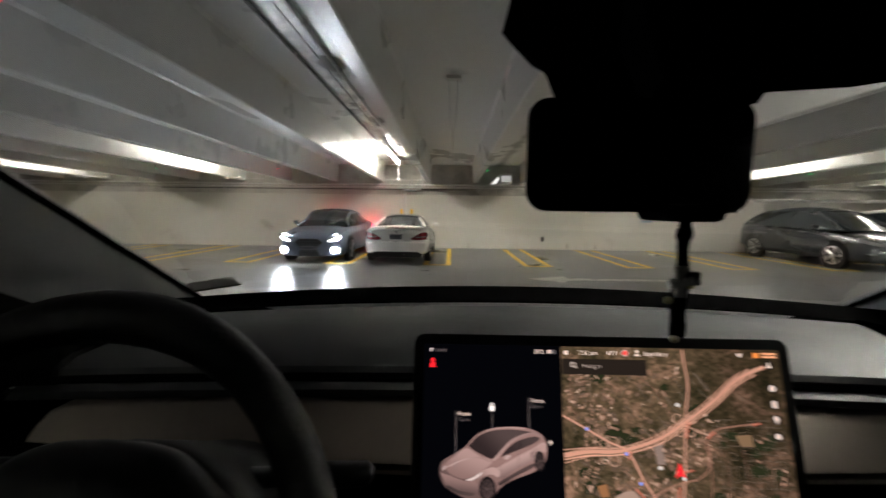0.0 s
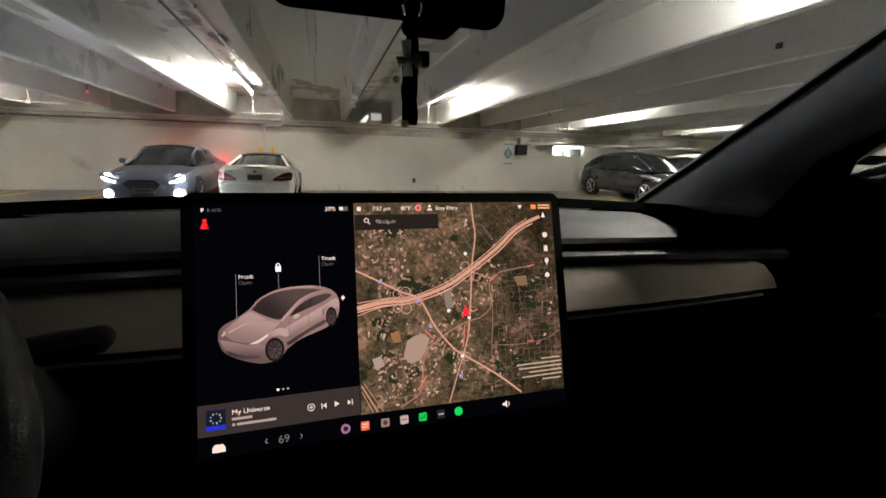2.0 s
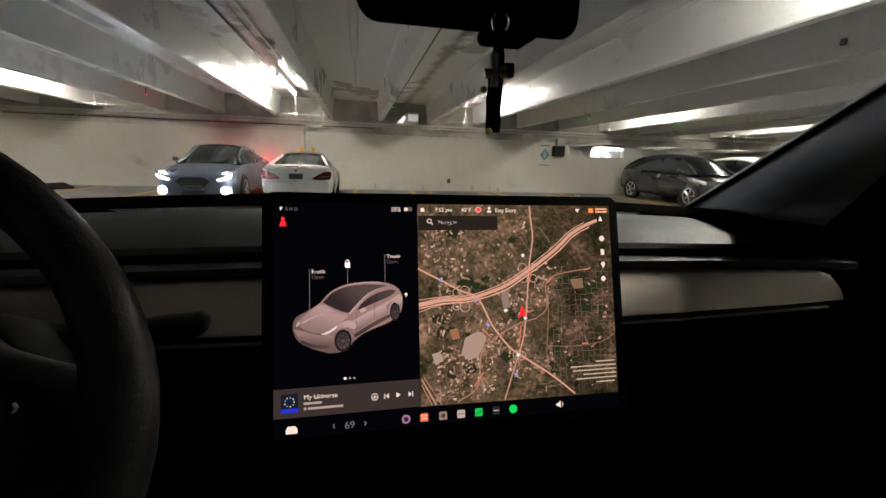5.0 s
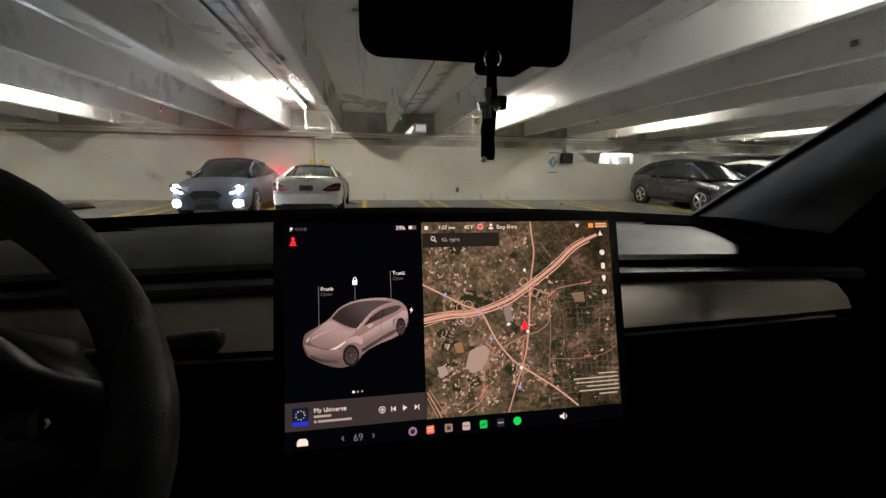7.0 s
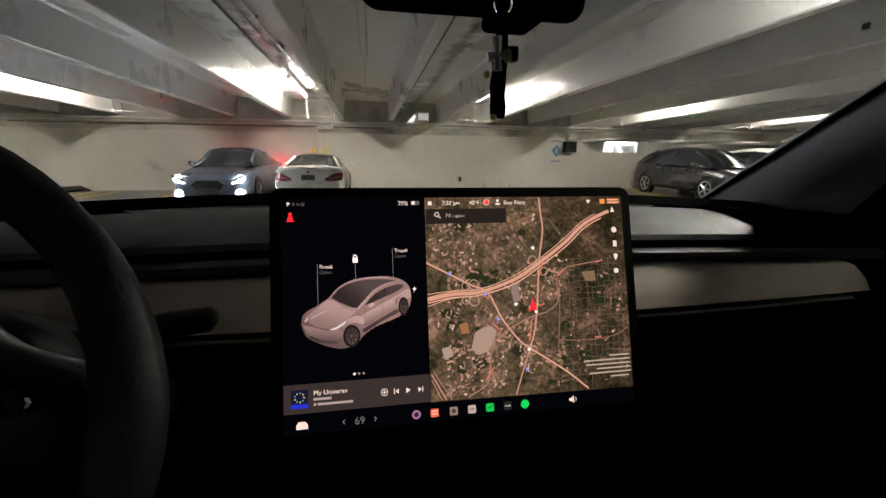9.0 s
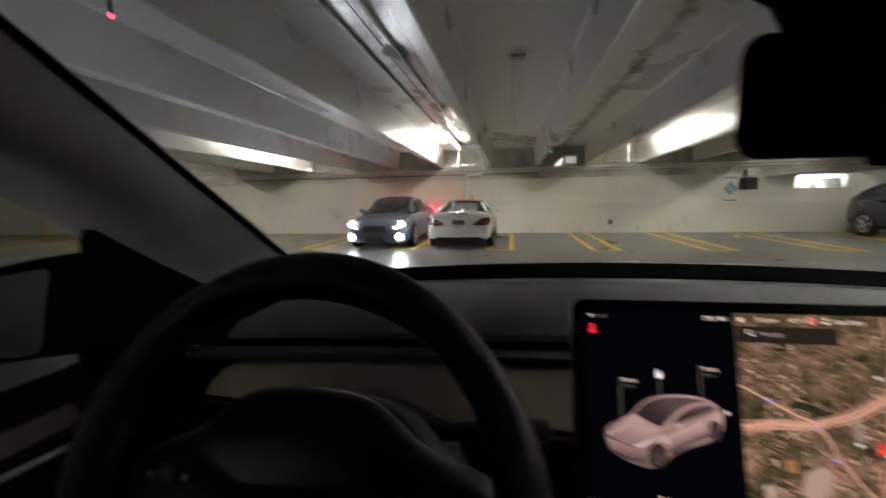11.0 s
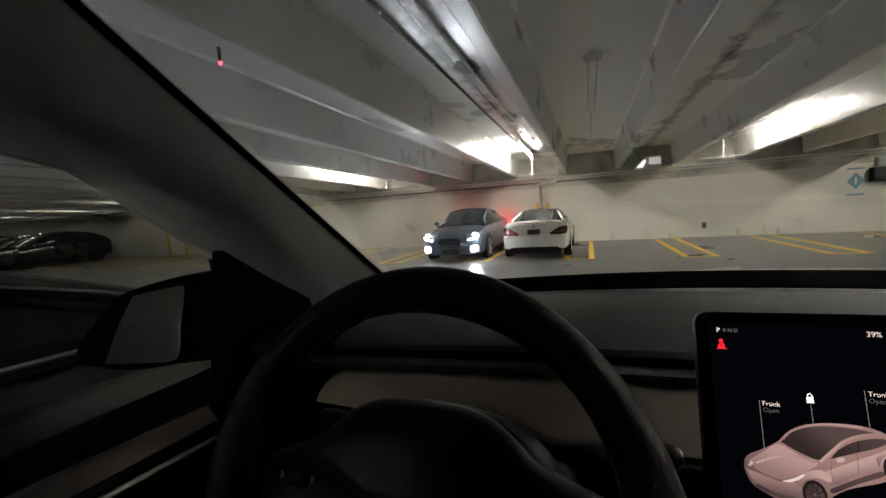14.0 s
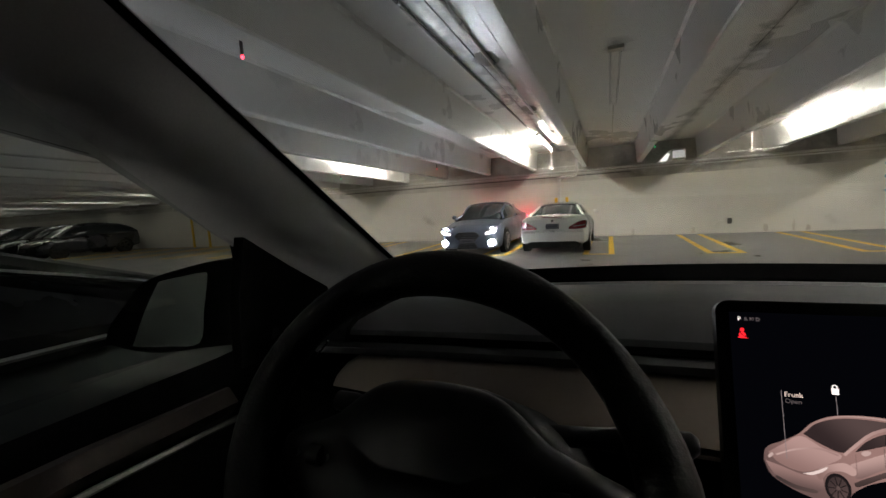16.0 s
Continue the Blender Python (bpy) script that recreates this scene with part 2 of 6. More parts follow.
def tube(bm, pts, r, sides=8, caps=True):
    """A round bar along a line of points; r is a radius or one for each point."""
    pts = [Vector(p) for p in pts]
    rs = r if isinstance(r, (list, tuple)) else [r] * len(pts)
    rings = []
    for i, p in enumerate(pts):
        d = (pts[min(i + 1, len(pts) - 1)] - pts[max(i - 1, 0)]).normalized()
        u = d.orthogonal().normalized() if abs(d.z) > 0.9 else d.cross(Vector((0, 0, 1))).normalized()
        w = d.cross(u)
        rings.append([p + rs[i] * (math.cos(2 * math.pi * k / sides) * u + math.sin(2 * math.pi * k / sides) * w) for k in range(sides)])
    return loft(bm, rings, True, caps)


def tubed(pts, r, sides=8):
    return tube(bmesh.new(), pts, r, sides)


def plate(pts, depth, m=None):
    """A flat outline in local x and y, given a depth in z."""
    bm = bmesh.new()
    lo = [bm.verts.new((x, y, 0)) for x, y in pts]
    hi = [bm.verts.new((x, y, depth)) for x, y in pts]
    bm.faces.new(lo)
    bm.faces.new(hi)
    for i in range(len(pts)):
        j = (i + 1) % len(pts)
        bm.faces.new((lo[i], lo[j], hi[j], hi[i]))
    if m is not None:
        bmesh.ops.transform(bm, matrix=m, verts=bm.verts)
    return bm


def rounded(x0, y0, x1, y1, r, n=5):
    out = []
    for cx, cy, a in ((x1 - r, y1 - r, 0), (x0 + r, y1 - r, 90), (x0 + r, y0 + r, 180), (x1 - r, y0 + r, 270)):
        out += [(cx + r * math.cos(radians(a + 90 * k / n)), cy + r * math.sin(radians(a + 90 * k / n))) for k in range(n + 1)]
    return out


def disc(x, y, rx, ry=None, n=16):
    ry = ry or rx
    return [(x + rx * math.cos(2 * math.pi * k / n), y + ry * math.sin(2 * math.pi * k / n)) for k in range(n)]


def smooth_line(pts, n=5):
    v = [Vector(p) for p in pts]
    out = []
    for i in range(len(v) - 1):
        p0, p1, p2, p3 = v[max(i - 1, 0)], v[i], v[i + 1], v[min(i + 2, len(v) - 1)]
        for k in range(n):
            t = k / n
            out.append(0.5 * (2 * p1 + (p2 - p0) * t + (2 * p0 - 5 * p1 + 4 * p2 - p3) * t * t + (3 * p1 - p0 - 3 * p2 + p3) * t ** 3))
    return [tuple(p) for p in out] + [tuple(v[-1])]


# ---- the garage: floor, walls, ceiling ----
WALL_Y, SLOPE, DECK = 15.5, 0.0227, 3.12
X0, X1, Y0, Y1 = -62.0, 46.0, -24.0, 27.5


def up(y, z):
    """Height of a ceiling part that is z high at the far wall; the deck rises gently away from it."""
    return z + SLOPE * (15.4 - y)


tagged(mesh_ob("floor", boxed((X0, Y0, -0.2), (X1, Y1, 0.0)), M_FLOOR), "dark sealed concrete garage floor with stains", "floor", kind="structure")

tagged(mesh_ob("wall_north", boxed((X0, WALL_Y, 0.0), (8.05, WALL_Y + 0.25, 2.0)), M_WALL), "off-white painted concrete garage wall, scuffed near the floor", "wall", kind="structure")
tagged(mesh_ob("wall_north_low", boxed((8.05, WALL_Y, 0.0), (X1, WALL_Y + 0.25, 1.47)), M_WALL), "low off-white painted parapet wall with an opening over it", "wall", kind="structure")
bm = bmesh.new()
box(bm, (X0, WALL_Y - 0.10, 2.30), (X1, WALL_Y + 0.25, 2.46), 0.01)
box(bm, (X0, WALL_Y, 2.46), (X1, WALL_Y + 0.25, 3.30))
box(bm, (X0, WALL_Y - 0.006, 2.0), (X1, WALL_Y + 0.25, 2.30))
tagged(mesh_ob("ledge_beam", bm, M_LEDGE), "stained bare concrete ledge beam along the wall top", "beam", kind="structure")
for nm, lo, hi in (("wall_west", (X0 - 0.25, Y0, 0), (X0, Y1, 3.9)), ("wall_east", (X1, Y0, 0), (X1 + 0.25, Y1, 3.9)), ("wall_south", (X0, Y0 - 0.25, 0), (X1, Y0, 3.9)), ("wall_far", (X0, Y1, 0), (X1, Y1 + 0.25, 3.9))):
    tagged(mesh_ob(nm, boxed(lo, hi), M_WALL), "plain off-white painted garage wall", "wall", kind="structure")

# deck slab with a groove at each joint between the precast units
STEMS = [-0.88 + 1.745 * k for k in range(-34, 26)]
JOINTS = [-1.72 + 3.49 * k for k in range(-17, 14)]
bm = bmesh.new()
edges = [X0] + JOINTS + [X1]
for a, b in zip(edges, edges[1:]):
    for (ya, yb) in ((Y0, WALL_Y), (WALL_Y + 0.25, Y1)):
        v = [bm.verts.new(p) for p in ((a + 0.005, ya, up(ya, DECK)), (b - 0.005, ya, up(ya, DECK)), (b - 0.005, yb, up(yb, DECK)), (a + 0.005, yb, up(yb, DECK)),
                                       (a + 0.005, ya, up(ya, DECK + 0.2)), (b - 0.005, ya, up(ya, DECK + 0.2)), (b - 0.005, yb, up(yb, DECK + 0.2)), (a + 0.005, yb, up(yb, DECK + 0.2)))]
        for q in ((0, 1, 2, 3), (4, 5, 6, 7), (0, 1, 5, 4), (1, 2, 6, 5), (2, 3, 7, 6), (3, 0, 4, 7)):
            bm.faces.new([v[i] for i in q])
tagged(mesh_ob("ceiling", bm, M_CEIL), "grey-white painted precast concrete deck with stained joints", "ceiling", kind="structure")
tagged(mesh_ob("deck_cover", boxed((X0, Y0, 3.95), (X1, Y1, 4.05)), M_LEDGE), "plain concrete deck above the joints", "ceiling", kind="structure")


def stem_mesh(ya, yb):
    bm = bmesh.new()
    rings = []
    for y in (ya, yb):
        z0, z1 = up(y, 2.47), up(y, DECK + 0.01)
        rings.append([(-0.175, y, z1), (-0.128, y, z1 - 0.045), (-0.085, y, z0 + 0.02), (-0.07, y, z0), (0.07, y, z0), (0.085, y, z0 + 0.02), (0.128, y, z1 - 0.045), (0.175, y, z1)])
    loft(bm, rings)
    me = bpy.data.meshes.new("beam")
    bmesh.ops.recalc_face_normals(bm, faces=bm.faces)
    bm.to_mesh(me)
    bm.free()
    me.materials.append(M_STEM)
    return me


near_stem, back_stem = stem_mesh(Y0, WALL_Y - 0.11), stem_mesh(WALL_Y + 0.26, Y1)
for x in STEMS:
    ob = new("ceiling_beam", near_stem)
    ob.location.x = x
    tagged(ob, "white painted concrete ceiling beam of the deck", "beam", "beams of the deck", "structure")
for x in STEMS[36:]:
    ob = new("ceiling_beam", back_stem)
    ob.location.x = x
    tagged(ob, "white painted concrete ceiling beam past the parapet", "beam", "beams past the parapet", "structure")

# peeled paint along the joint over the cars
random.seed(4)


def patch(x, y, rx, ry, n=44):
    pts = []
    for k in range(n):
        a = 2 * math.pi * k / n
        w = 1 + 0.22 * noise.noise(Vector((x + 1.5 * math.cos(a), y * 3 + 1.5 * math.sin(a), 0.3))) + 0.14 * noise.noise(Vector((5 * math.cos(a), y + 5 * math.sin(a), 1.3)))
        pts.append((x + rx * w * math.cos(a), y + ry * w * math.sin(a)))
    bm = bmesh.new()
    lo = [bm.verts.new((px, py, up(py, DECK) - 0.004)) for px, py in pts]
    hi = [bm.verts.new((px, py, up(py, DECK) + 0.004)) for px, py in pts]
    bm.faces.new(lo)
    for i in range(n):
        j = (i + 1) % n
        bm.faces.new((lo[i], lo[j], hi[j], hi[i]))
    return bm


PEELS = [(-1.60, 5.55, 0.17, 0.28), (-1.58, 8.6, 0.15, 0.26), (-1.60, 9.0, 0.08, 0.16), (-1.62, 10.4, 0.07, 0.2), (-1.5, 11.4, 0.08, 0.25)]
for p in PEELS:
    tagged(mesh_ob("peeled_patch", patch(*p), M_PEEL), "dark bare concrete where ceiling paint has peeled", "paint patch", "peeled ceiling patches", "structure")
# ---- painted lines ----
for k in range(-9, 9):
    xc = -0.37 + 2.66 * k
    bm = bmesh.new()
    box(bm, (xc - 0.37, 10.62, 0.0), (xc - 0.235, 15.3, 0.004))
    box(bm, (xc + 0.235, 10.62, 0.0), (xc + 0.37, 15.3, 0.004))
    box(bm, (xc - 0.235, 10.62, 0.0), (xc + 0.235, 10.73, 0.004))
    tagged(mesh_ob("parking_line", bm, M_YELLOW), "worn yellow double parking line painted on the floor", "parking line", "yellow parking lines", "structure")
ARROW = [(1.62, 8.64), (2.55, 9.12), (2.5, 8.80), (4.75, 8.76), (4.75, 8.58), (2.5, 8.50), (2.3, 8.22)]
tagged(mesh_ob("floor_arrow", plate(ARROW, 0.004), M_FADED), "faded white direction arrow painted on the floor", "floor arrow", kind="structure")


# ---- pipes and fittings on the wall and ceiling ----
def pipe_run(name, pts, r, material, label, clamps=0, category="pipe"):
    t = thing(name, label, category)
    part("run", tubed(pts, r, 8), material, t, smooth=40)
    a, b = Vector(pts[0]), Vector(pts[-1])
    for k in range(clamps):
        p = a.lerp(b, (k + 0.5) / clamps)
        d = (b - a).normalized()
        part("clamp", tubed([p - d * 0.02, p + d * 0.02], r * 1.35, 8), M_GALV, t)
    return t


pipe_run("wall_pipe", [(-60, 15.28, 2.36), (-20, 15.28, 2.36), (8, 15.28, 2.36), (30, 15.28, 2.36)], 0.035, M_PIPE, "long off-white painted pipe along the wall top", 40)
pipe_run("wall_pipe", [(-40, 15.30, 2.27), (-8, 15.30, 2.27), (14, 15.30, 2.27)], 0.02, M_PIPE, "thin painted conduit along the wall top", 30)
pipe_run("wall_conduit", [(-11, 15.38, 2.18), (0.6, 15.38, 2.20)], 0.016, M_DARKPIPE, "dark thin conduit along the wall", 12)
drain = thing("drain_pipe", "off-white painted drain pipe with an elbow down the wall", "pipe")
part("upright", tubed([(-1.75, 15.40, 0.95), (-1.75, 15.40, 2.12)], 0.05, 12), M_PIPE, drain, smooth=40)
part("elbow", tubed([(-1.75, 15.40, 2.10), (-1.74, 15.36, 2.15), (-1.60, 15.2, 2.17), (-1.30, 15.15, 2.17), (-1.17, 15.15, 2.20), (-1.12, 15.15, 2.32), (-1.12, 15.15, 2.75)], 0.045, 12), M_PIPE, drain, smooth=50)
part("collar", tubed([(-1.75, 15.40, 2.06), (-1.75, 15.40, 2.12)], 0.065, 12), M_PIPE, drain, smooth=40)
for dx in (-0.14, 0.24):
    part("guard", boxed((-1.75 + dx - 0.05, 15.40, 0.0), (-1.75 + dx + 0.05, 15.50, 1.46), 0.01), M_YELLOW, drain, "yellow painted guard bar")
for x in (-1.32, 1.95):
    pipe_run("ceiling_conduit", [(x - 0.62, 1.5, up(1.5, 3.09)), (x - 0.62, 8, up(8, 3.09)), (x - 0.62, 14.5, up(14.5, 3.09))], 0.018, M_DARKPIPE, "thin dark conduit clipped under the deck", 9, "conduit")
pipe_run("ceiling_conduit", [(-1.55, 1.0, up(1, 3.08)), (-1.55, 7, up(7, 3.08)), (-1.5, 11.6, up(11.6, 3.08))], 0.022, M_PIPE, "painted conduit feeding the tube lamp", 8, "conduit")


# ---- tube lamps between the beams ----
HANG = 2.93


def tube_lamp(x, y0, y1, drop=True, tube_look=None):
    yc = (y0 + y1) / 2
    t = thing("tube_lamp", "lit white fluorescent tube lamp under the deck", "lamp", pose(x, yc, 0), "tube lamps")
    h = (y1 - y0) / 2
    za, zb = up(y0, HANG), up(y1, HANG)
    rings = []
    for y, z in ((-h, za), (h, zb)):
        rings.append([(-0.024, y, z + 0.085), (-0.032, y, z + 0.04), (-0.02, y, z + 0.030), (0.02, y, z + 0.030), (0.032, y, z + 0.04), (0.024, y, z + 0.085)])
    part("housing", loft(bmesh.new(), rings), M_FIXT, t)
    for y, z in ((-0.7 * h, za + 0.15 * (zb - za)), (0.7 * h, za + 0.85 * (zb - za))):
        part("hanger", tubed([(0, y, z + 0.08), (0, y, z + 0.24)], 0.008, 6), M_PIPE, t)
    part("tube", tubed([(0, -h + 0.03, za), (0, h - 0.03, zb)], 0.026, 8), tube_look or M_STRONGTUBE, t, "glowing fluorescent tube", smooth=60)
    for s, z in ((-1, za), (1, zb)):
        part("end_cap", boxed((-0.035, s * h - 0.03, z - 0.03), (0.035, s * h + 0.03, z + 0.04), 0.006), M_FIXT, t)
    if drop:
        part("drop_conduit", tubed([(0.0, h, zb + 0.02), (0.0, h + 0.02, 2.42)], 0.014, 8), M_PIPE, t)
        part("junction_box", boxed((-0.05, h - 0.03, 2.36), (0.05, h + 0.07, 2.45), 0.006), M_PIPE, t)
        part("branch", tubed([(-0.55, h + 0.05, 2.41), (0.8, h + 0.05, 2.41)], 0.013, 8), M_PIPE, t)
    return t


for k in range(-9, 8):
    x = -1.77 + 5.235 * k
    tube_lamp(x, 10.75, 13.45, tube_look=M_DIMTUBE if k < -2 else M_TUBE if k == 0 else M_WEAKTUBE)
    # unseen rows over and behind the car, added to brighten deck and cabin
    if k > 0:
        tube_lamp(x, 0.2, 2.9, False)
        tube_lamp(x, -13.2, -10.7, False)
    elif k > -2:
        tube_lamp(x, -9.0, -6.5, False)
        tube_lamp(x, -16.2, -13.7, False)
    if k == -1:
        tube_lamp(x, -12.0, -9.3, False)
for x in (8.7, 13.9, 19.2, 24.4):
    tube_lamp(x, 21.0, 23.5, False)


# ---- parked vehicles ----
def hull(bm, stations, mid=0.0):
    """A car's lower body. Stations from tail to nose: place along y, underside, deck height, half width."""
    rings = []
    for y, zl, zt, w in stations:
        half = [(0.0, zl), (w * 0.86, zl), (w * 0.96, zl + 0.07), (w, zl + 0.40 * (zt - zl)), (w * 0.995, zl + 0.62 * (zt - zl)), (w * 0.955, zt - 0.10), (w * 0.88, zt - 0.03), (w * 0.5, zt + 0.012), (0.0, zt + 0.02)]
        ring = [(mid + x, y, z) for x, z in half] + [(mid - x, y, z) for x, z in half[-2:0:-1]]
        rings.append(ring)
    return loft(bm, rings)


def cabin_ring(y, zb, zr, wb, wr):
    half = [(0.0, zb), (wb, zb), (wb * 0.99, zb + 0.25 * (zr - zb)), (wr * 1.05, zr - 0.11), (wr * 0.98, zr - 0.062), (wr * 0.86, zr - 0.024), (wr * 0.5, zr + 0.004), (0.0, zr + 0.012)]
    return [(x, y, z) for x, z in half] + [(-x, y, z) for x, z in half[-2:0:-1]]


def wheel(parent, x, y, r, side, spokes=5, rim=None):
    rim = rim or M_RIM
    w = new("wheel")
    w.parent = parent
    w.location = (x, y, r)
    n = 24
    prof = [(0.70 * r, -0.095), (0.93 * r, -0.10), (r, -0.07), (r, 0.07), (0.93 * r, 0.10), (0.70 * r, 0.095)]
    rings = [[(side * px, pr * math.cos(2 * math.pi * k / n), pr * math.sin(2 * math.pi * k / n)) for pr, px in prof] for k in range(n)]
    bm = bmesh.new()
    loft(bm, rings + rings[:1], True, False)
    part("tyre", bm, M_TYRE, w, smooth=40)
    bm = bmesh.new()
    prof = [(0.72 * r, 0.085), (0.72 * r, 0.095), (0.64 * r, 0.098), (0.63 * r, 0.03), (0.70 * r, 0.02)]
    rings = [[(side * px, pr * math.cos(2 * math.pi * k / n), pr * math.sin(2 * math.pi * k / n)) for pr, px in prof] for k in range(n)]
    loft(bm, rings + rings[:1], True, False)
    tube(bm, [(side * 0.03, 0, 0), (side * 0.10, 0, 0)], [0.16 * r, 0.12 * r], 12)
    for k in range(spokes):
        for da in (-0.16, 0.16):
            a = 2 * math.pi * k / spokes + da
            b = 2 * math.pi * k / spokes + da * 0.5
            c, s = math.cos(b), math.sin(b)
            tube(bm, [(side * 0.085, 0.12 * r * math.cos(a), 0.12 * r * math.sin(a)), (side * 0.08, 0.66 * r * c, 0.66 * r * s)], [0.035 * r * 2, 0.028 * r * 2], 4)
    part("rim", bm, rim, w, smooth=30)
    part("hub_shade", tubed([(side * 0.0, 0, 0), (side * 0.02, 0, 0)], 0.66 * r, 20), M_BLACK, w)
    return w


def vehicle(name, label, m, paint, stations, cabin, wheels, r, width, category="car", rim=None, roof=True, belt=None, top=None):
    """A parked vehicle, nose towards +y. cabin: rows of y, base, roof, half base, half roof."""
    t = thing(name, label, category, m)
    part("body", hull(bmesh.new(), stations), paint, t, smooth=35)
    part("window_band", loft(bmesh.new(), [cabin_ring(*c) for c in cabin]), M_CARGLASS, t, "dark glossy car windows", smooth=28 if len(cabin) < 7 else 40)
    if roof:
        rings = []
        peak = 0.93 * max(c[2] for c in cabin)
        for y, zb, zr, wb, wr in [c for c in cabin if c[2] > peak]:
            half = [(wr * 1.056, zr - 0.12), (wr * 1.062, zr - 0.10), (wr * 0.99, zr - 0.050), (wr * 0.87, zr - 0.012), (wr * 0.5, zr + 0.016), (0.0, zr + 0.024)]
            ring = [(x, y, z) for x, z in half] + [(-x, y, z) for x, z in half[-2::-1]]
            rings.append(ring + [(-wr * 0.8, y, zr - 0.10), (wr * 0.8, y, zr - 0.10)])
        part("roof", loft(bmesh.new(), rings), top or paint, t, smooth=35)
    # pillars along the corners of the cabin, front and back
    for s in (-1, 1):
        for seq in (cabin, cabin[::-1]):
            line = [(s * seq[0][3] * 0.985, seq[0][0], seq[0][1] + 0.02)]
            for y, zb, zr, wb, wr in seq[1:]:
                line.append((s * wr * 1.01, y, zr - 0.045))
                if zr > 0.93 * max(c[2] for c in cabin):
                    break
            part("pillar", tubed(smooth_line(line, 3) if len(line) > 2 else line, 0.035, 8), paint, t, smooth=40)
    if belt is not None:
        yb, zb, wb, wr, zr = belt
        for s in (-1, 1):
            part("door_pillar", tubed([(s * (wb + 0.004), yb, zb), (s * (wr * 1.05 + 0.01), yb + 0.03, zr - 0.09)], 0.035, 6), M_BLACK, t)
    for x in (-1, 1):
        for y in wheels:
            part("wheel_arch", tubed([(x * (width - 0.16), y, r), (x * (width + 0.004), y, r)], r * 1.14, 28), M_BLACK, t)
            wheel(t, x * (width - 0.085), y, r, x, rim=rim)
    return t


def side_mirror(t, x, y, z, s, paint):
    part("door_mirror", boxed((-0.05 + s * 0.06, -0.05, -0.06), (0.05 + s * 0.10, 0.05, 0.06), 0.035, 3, pose(x, y, z)), paint, t, smooth=40)


# dark grey sedan, nose out, lights on
LX, LYF = -3.72, 10.55
sed = vehicle("sedan", "dark grey sedan parked nose out with its headlights on", pose(LX, LYF + 2.33, 0, 0, 0, 180), M_GREY,
              [(-2.33, 0.45, 0.86, 0.62), (-2.28, 0.30, 0.98, 0.80), (-1.9, 0.22, 1.04, 0.90), (-1.2, 0.20, 1.00, 0.915), (0.2, 0.20, 0.96, 0.915), (0.9, 0.20, 0.955, 0.915), (1.35, 0.20, 0.91, 0.905), (1.8, 0.18, 0.84, 0.88), (2.15, 0.18, 0.74, 0.80), (2.30, 0.22, 0.62, 0.66), (2.335, 0.30, 0.52, 0.54)],
              [(-1.75, 1.00, 1.03, 0.70, 0.55), (-1.35, 1.00, 1.22, 0.77, 0.56), (-0.95, 0.99, 1.355, 0.80, 0.565), (-0.55, 0.98, 1.415, 0.82, 0.585), (-0.2, 0.97, 1.43, 0.82, 0.59), (0.15, 0.955, 1.41, 0.82, 0.585), (0.45, 0.95, 1.325, 0.815, 0.59), (0.8, 0.94, 1.155, 0.79, 0.61), (1.15, 0.93, 0.96, 0.76, 0.62)],
              (-1.40, 1.42), 0.335, 0.90, belt=(-0.35, 0.97, 0.82, 0.58, 1.41))
part("grille", plate([(-0.36, 0.56), (-0.20, 0.40), (-0.30, 0.20), (0.30, 0.20), (0.20, 0.40), (0.36, 0.56), (0.24, 0.66), (-0.24, 0.66)], 0.05, pose(0, 2.33, 0, 90, 0, 180)), M_SOOT, sed, "dark spindle-shaped grille")
for k in range(6):
    part("grille_bar", boxed((-0.27, 2.375, 0.25 + 0.065 * k), (0.27, 2.388, 0.265 + 0.065 * k)), M_BAR, sed)
part("number_plate", boxed((-0.20, 2.385, 0.36), (0.20, 2.40, 0.48), 0.003), M_PLATE, sed)
part("plate_bar", boxed((-0.14, 2.401, 0.395), (0.14, 2.404, 0.445)), M_BAR, sed)
for s in (-1, 1):
    part("headlight", plate([(s * 0.80, 0.74), (s * 0.50, 0.60), (s * 0.47, 0.63), (s * 0.60, 0.72), (s * 0.78, 0.80)], 0.10, pose(0, 2.20, 0, 90, 0, 180)), M_LENS, sed, "clear headlight cover")
    # lit discs are oversized, so their shape takes in the lamps' glare
    part("beam_lamp", tubed([(s * 0.70, 2.14, 0.705), (s * 0.70, 2.262, 0.70)], 0.075, 14), M_HEAD, sed, "lit white headlight")
    part("running_light", tubed([(s * 0.76, 2.17, 0.665), (s * 0.66, 2.285, 0.63), (s * 0.52, 2.335, 0.60)], 0.018, 6), M_DRL, sed)
    part("fog_lamp", tubed([(s * 0.665, 2.18, 0.36), (s * 0.665, 2.33, 0.355)], 0.085, 14), M_HEAD, sed, "lit white fog lamp")
    part("fog_scoop", plate([(s * 0.80, 0.26), (s * 0.56, 0.28), (s * 0.60, 0.46), (s * 0.80, 0.44)], 0.05, pose(0, 2.17, 0, 90, 0, 180)), M_SOOT, sed)
    part("tail_light", boxed((s * 0.70 - 0.12, -2.34, 0.78), (s * 0.70 + 0.12, -2.24, 0.92), 0.02), M_TAIL, sed, "lit red tail light")
    for z, pw in ((0.70, 420.0), (0.355, 70.0)):
        la = bpy.data.lights.new("headlight_beam", "SPOT")
        la.energy, la.color, la.spot_size, la.spot_blend, la.shadow_soft_size = pw, (0.84, 0.92, 1.0), radians(64), 0.9, 0.05
        lo = new("headlight_beam", la)
        lo.matrix_world = look((LX - s * 0.68, LYF - 0.06, z), (LX - s * 0.68 + 0.5, LYF - 8.0, z - 0.1))
    side_mirror(sed, s * 0.90, 0.62, 1.02, s, M_GREY)

